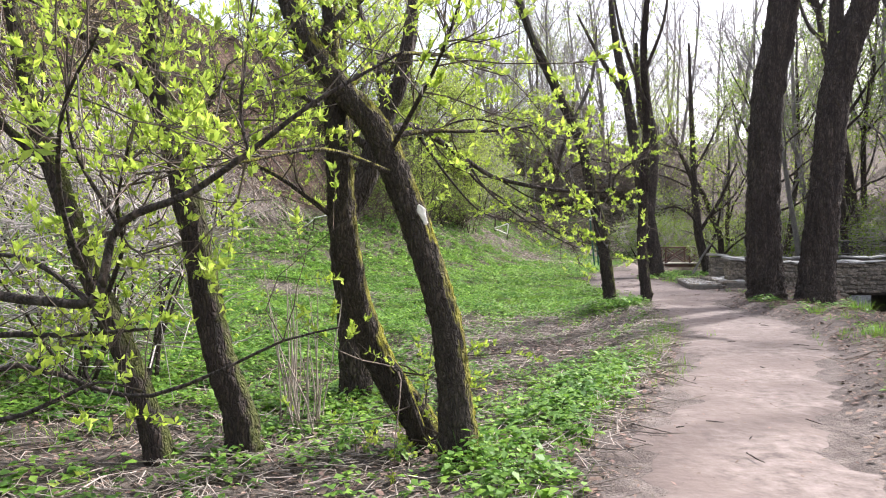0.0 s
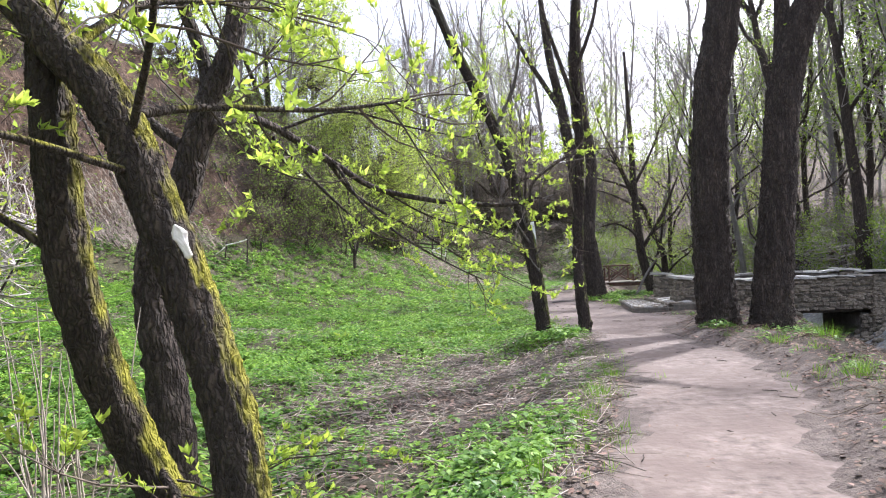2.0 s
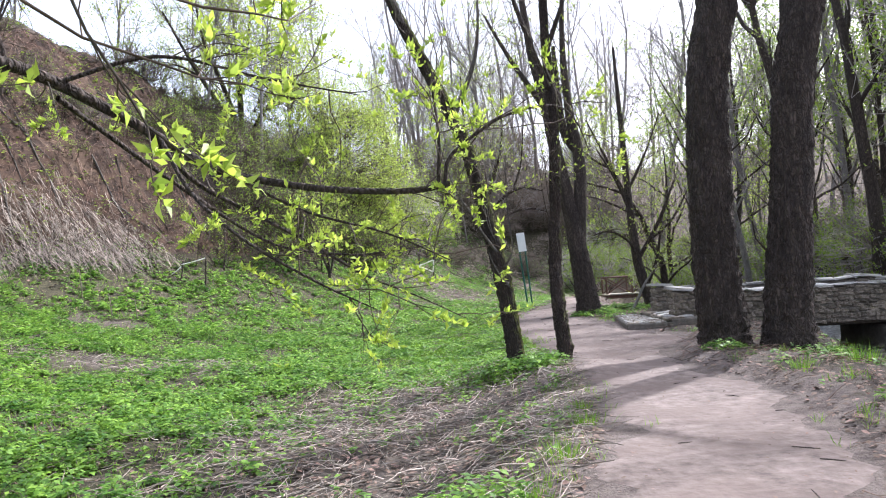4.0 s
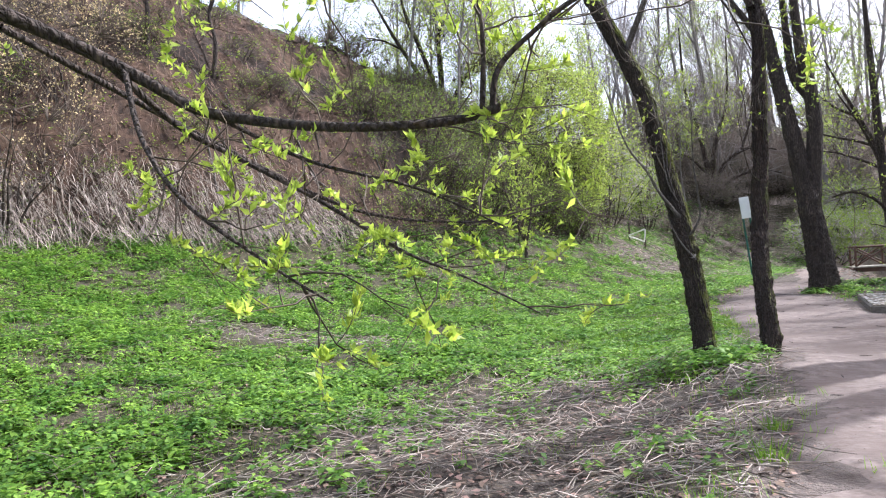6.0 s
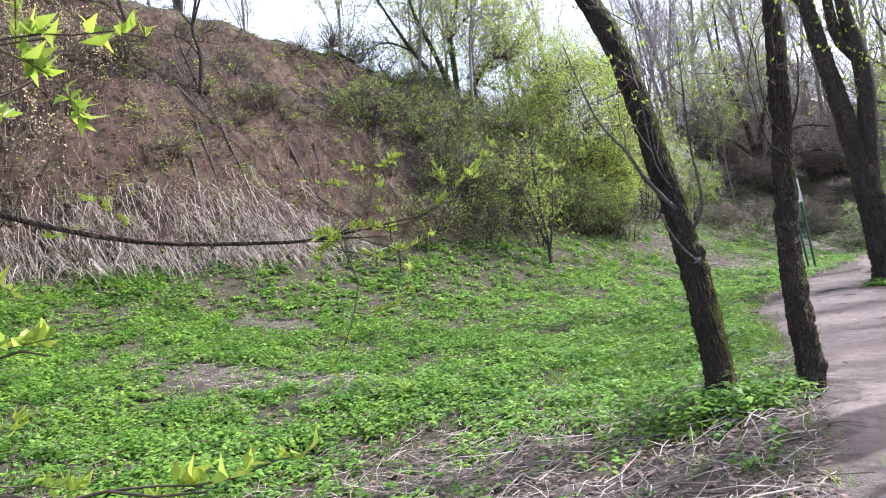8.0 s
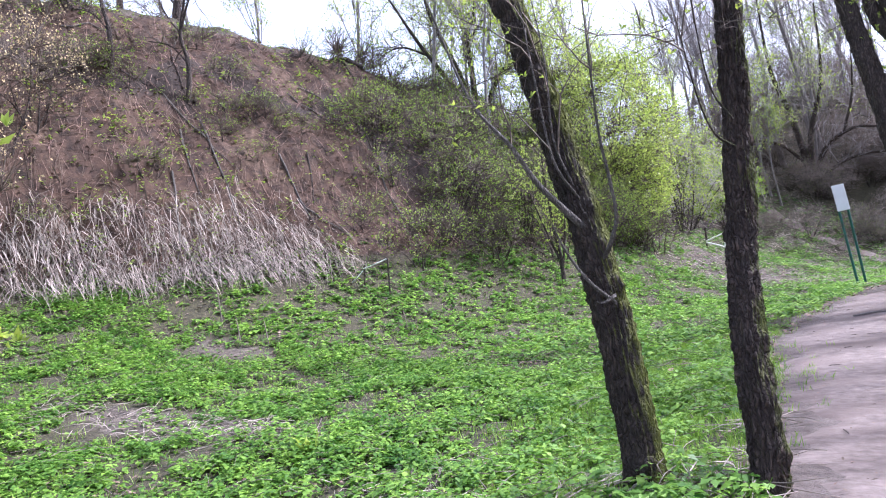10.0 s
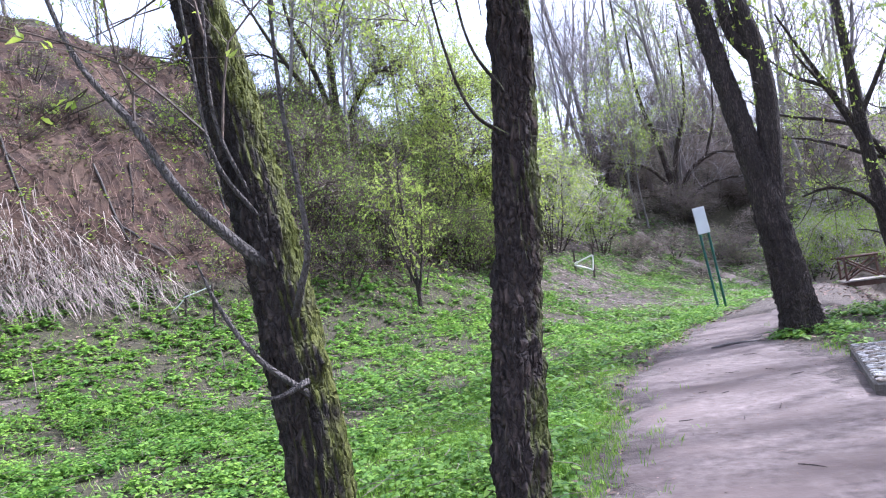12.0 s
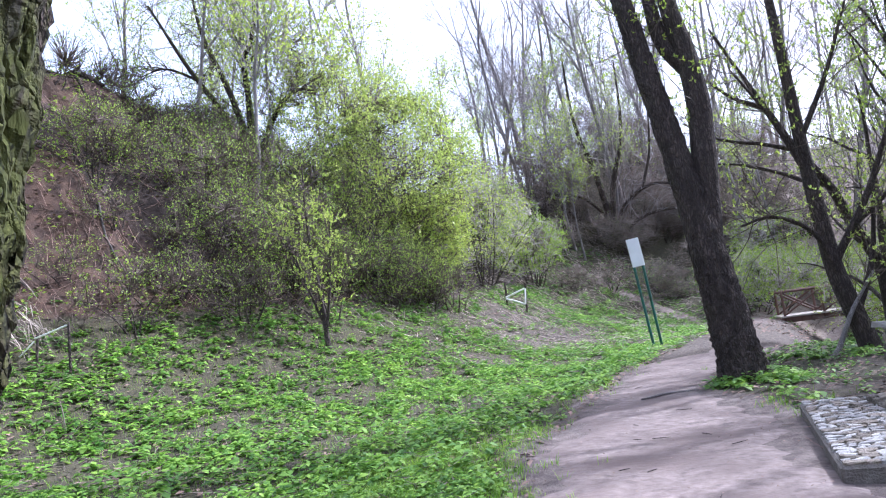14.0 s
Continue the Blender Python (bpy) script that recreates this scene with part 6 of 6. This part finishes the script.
bridge = thing("stone_bridge", (6.3, 19.5, 0), "low old bridge of grey rubble stone with pale capping", "bridge")
box("deck", (0.45, 0.42, -0.24), (5.8, 2.15, -0.05), MORTAR, bridge)
front = new("parapet")
front.parent = bridge
box("core", (0.58, 0.05, -0.14), (4.9, 0.42, 0.66), MORTAR, front)
facing(front, 0.58, 4.9, 0.04, -0.14, 0.66)
capping(front, 0.58, 4.9, 0.23, 0.7, 0.5)
back = new("parapet")
back.parent = bridge
box("core", (0.55, 2.2, -0.3), (5.2, 2.55, 0.72), MORTAR, back)
facing(back, 0.55, 2.4, 2.18, 0.0, 0.72)
capping(back, 0.55, 5.2, 2.37, 0.77, 0.46)
for px, py, w, z0, z1 in ((0.0, 0.0, 0.57, -0.3, 0.76), (0.08, 2.1, 0.5, -0.1, 0.82), (4.92, 0.0, 0.75, -1.2, 0.72), (5.2, 2.1, 0.6, -1.2, 0.75)):
    pil = new("pillar")
    pil.parent = bridge
    box("core", (px + 0.03, py + 0.03, z0), (px + w - 0.03, py + w - 0.03, z1), MORTAR, pil)
    facing(pil, px, px + w, py + 0.04, max(z0, -0.5), z1)
    facing(pil, py, py + w, px + 0.04, max(z0, -0.3), z1, along="y")
    laid(CAPS[0], pil, (px + w / 2, py + w / 2, z1 + 0.05), (w + 0.06, w + 0.06, 0.07), 0, "cap_stone")
abut = new("abutment")
abut.parent = bridge
box("core", (0.5, 0.08, -1.5), (2.85, 2.2, -0.16), MORTAR, abut)
facing(abut, 0.6, 2.85, 0.06, -0.9, -0.16)
far_abut = new("abutment")
far_abut.parent = bridge
box("core", (4.65, 0.1, -1.5), (5.9, 2.2, -0.26), MORTAR, far_abut)
facing(far_abut, 4.65, 5.9, 0.08, -0.9, -0.26)

step = thing("stone_step", (6.05, 19.1, 0), "raised step of rough grey masonry at the bridge", "step")
box("core", (0.0, -0.1, -0.25), (0.62, 2.55, 0.2), MORTAR, step)
facing(step, -0.1, 2.55, 0.0, -0.05, 0.22, 0.1, "y")
for k in range(9):
    laid(FLATS[k % 5], step, (0.18 + 0.27 * (k % 2), 0.05 + 0.29 * k, 0.2), (0.3, 0.27, 0.06), 0, "paving_stone")

slab = thing("stone_landing", (5.1, 19.05, 0), "flat landing paved with pale stones, edged with concrete", "paving")
slab.rotation_euler = (0, 0, radians(-6.3))
box("base", (0, 0, -0.2), (0.86, 3.0, 0.13), MORTAR, slab)
yy = 0.02
while yy < 2.95:
    h = sr.uniform(0.055, 0.1)
    xx = 0.02
    while xx < 0.82:
        w = min(sr.uniform(0.07, 0.16), 0.85 - xx)
        laid(sr.choice(FLATS), slab, (xx + w / 2, yy + h / 2, 0.13 + sr.uniform(-0.004, 0.006)), (w * 0.92, h * 0.9, 0.05), 0, "paving_stone")
        xx += w
    yy += h

# the stream's stony bed
sx, sy = np.meshgrid(np.arange(5.0, 13.5, 0.2), np.arange(-4, 34, 0.2))
sz = land(sx, sy) + 0.03 + 0.05 * np.sin(sx * 5 + sy * 3) * np.sin(sy * 6) - 0.3 * smooth01((stream_edge(sy) + 0.7 - sx) / 0.4) - 0.3 * smooth01((sx - 12.4) / 0.8)
i = (np.arange(sx.shape[0] - 1)[:, None] * sx.shape[1] + np.arange(sx.shape[1] - 1)[None]).ravel()
tagged(new("stream_bed", quick_mesh("stream_bed", np.stack([sx, sy, sz], -1), np.stack([i, i + 1, i + sx.shape[1] + 1, i + sx.shape[1]], -1), GRAVEL, True)),
       "grey gravel bed of a shallow stream", "stream bed", kind="structure")
gs = random.Random(4)
pebbles = []
for k in range(1100):
    y = gs.uniform(9, 20)
    x = float(stream_edge(y)) + gs.uniform(0.35, 4.0)
    r = gs.uniform(0.03, 0.11)
    V, F = tube(np.array([(x - r, y, 0), (x - r * 0.5, y, 0), (x + r * 0.5, y, 0), (x + r, y, 0)]) + (0, 0, float(land(x, y)) + r * 0.5), (r * 0.3, r * 0.8, r * 0.75, r * 0.25), 6, 0)
    pebbles.append((V, F))
piece("pebbles", pebbles, STONE, None, "grey rounded stones along the stream bank", True, "stuff")["category"] = "stones"

# ---------------------------------------------------------------- the information sign
sign = thing("information_sign", (4.3, 35.0, float(land(4.3, 35.0))), "leaning sign with a white panel on two green posts", "sign")
bz = float(land(4.3, 35.0))


def rail(name, a, b, r, mat, parent, sides=8, label=""):
    return piece(name, tube(resample([a, b], 6), (r, r), sides, 0, cap=True), mat, parent, label)


rail("post", (-0.05, -0.25, -0.35), (-0.33, -0.02, 3.12 - bz), 0.04, GREEN_PAINT, sign)
rail("post", (0.17, 0.12, -0.35), (-0.07, 0.0, 3.13 - bz), 0.04, GREEN_PAINT, sign)
bm = bmesh.new()
bmesh.ops.create_cube(bm, size=1)
for v in bm.verts:
    v.co = Vector((v.co.x * 0.36, v.co.y * 0.025, v.co.z * 0.82))
bmesh.ops.bevel(bm, geom=bm.edges[:], offset=0.006, segments=1, affect="EDGES")
panel = part("panel", bm, WHITE_PAINT, sign)
panel.location = (-0.17, -0.09, 2.77 - bz)
panel.rotation_euler = (0, radians(-5.5), radians(12))


# ---------------------------------------------------------------- stakes with white tape
def stakes(at, posts, tapes, label, width=0.035):
    root = thing("taped_stakes", on_land(*at), label, "stakes")
    z0 = float(land(*at))
    for a, b, r in posts:
        rail("stake", np.array(a) - (at[0], at[1], z0), np.array(b) - (at[0], at[1], z0), r, BARK_DARK, root, 6)
    for pts in tapes:
        P = resample(np.array(pts) - (at[0], at[1], z0), 10)
        piece("tape", tube(P, (width, width * 0.85, width), 5, 0.15, 0, 3), TAPE, root)
    return root


stakes((-0.45, 41.0), [((-0.8, 41, 1.5), (-0.76, 41, 2.75), 0.04), ((-0.08, 41, 1.5), (0.0, 41, 2.6), 0.035)],
       [[(-0.8, 40.95, 2.15), (-0.4, 40.9, 2.28), (-0.03, 40.95, 2.4)], [(-0.8, 40.95, 2.1), (-0.4, 40.9, 1.95), (-0.1, 40.95, 1.8)], [(-0.03, 40.95, 2.4), (-0.05, 40.93, 2.1), (-0.1, 40.95, 1.8)]],
       "two dark stakes strung with white tape at the meadow's end")
stakes((-6.5, 24.4), [((-6.9, 24.4, 1.3), (-6.75, 24.4, 2.4), 0.025), ((-6.12, 24.4, 1.4), (-6.06, 24.4, 2.5), 0.025), ((-6.8, 24.3, 1.5), (-7.1, 24.5, 2.1), 0.02)],
       [[(-6.78, 24.36, 2.3), (-6.4, 24.3, 2.36), (-6.07, 24.36, 2.45)], [(-6.8, 24.36, 2.25), (-6.95, 24.3, 2.1), (-7.15, 24.36, 2.0)]],
       "thin stakes with a strip of white tape in the herbs", 0.016)
for k, (x, y, h) in enumerate(((-7.6, 20.2, 0.9), (-6.6, 19.6, 0.6), (-6.1, 19.8, 0.55), (-4.6, 22.5, 0.5))):
    b = on_land(x, y)
    st = piece("dry_stalk", tube(resample([(0, 0, -0.1), (-0.03, 0, h * 0.6), (-0.08, 0.02, h)], 8), (0.014, 0.011, 0.006), 5, 0.1), STRAW)
    st.location = b
    tagged(st, "upright dry grey stalk standing in the meadow", "stalk", "dry stalks")

# ---------------------------------------------------------------- the wooden footbridge far off
fb = thing("footbridge", (9.25, 44.0, -0.05), "small reddish wooden footbridge with crossed railings", "bridge")
for k in range(17):
    box("plank", (0.0 + 0.24 * k, 0, -0.06), (0.225 + 0.24 * k, 1.5, 0.0), DECK_WOOD, fb)
for y0 in (0.05, 1.4):
    box("beam", (-0.3, y0, -0.26), (4.4, y0 + 0.12, -0.065), RED_WOOD, fb)
    for k in range(4):
        rail("post", (0.15 + 1.4 * k, y0, -0.2), (0.15 + 1.4 * k, y0, 0.95), 0.05, RED_WOOD, fb, 6)
    rail("handrail", (-0.1, y0, 0.93), (4.5, y0, 0.93), 0.045, RED_WOOD, fb, 6)
    for k in range(3):
        rail("brace", (0.2 + 1.4 * k, y0, 0.05), (1.5 + 1.4 * k, y0, 0.88), 0.035, RED_WOOD, fb, 6)
        rail("brace", (1.5 + 1.4 * k, y0 + 0.06, 0.05), (0.2 + 1.4 * k, y0 + 0.06, 0.88), 0.035, RED_WOOD, fb, 6)

# a short iron railing behind the stone bridge
fence = thing("iron_railing", (11.6, 26.0, float(land(11.6, 26.0))), "short dark iron railing behind the stone bridge", "railing")
for z in (0.25, 1.75):
    rail("rail", (0, 0, z), (1.6, 0.1, z), 0.025, IRON, fence, 6)
for k in range(12):
    rail("bar", (0.05 + 0.136 * k, 0.009 * k, -0.2), (0.05 + 0.136 * k, 0.009 * k, 1.75), 0.012, IRON, fence, 5)
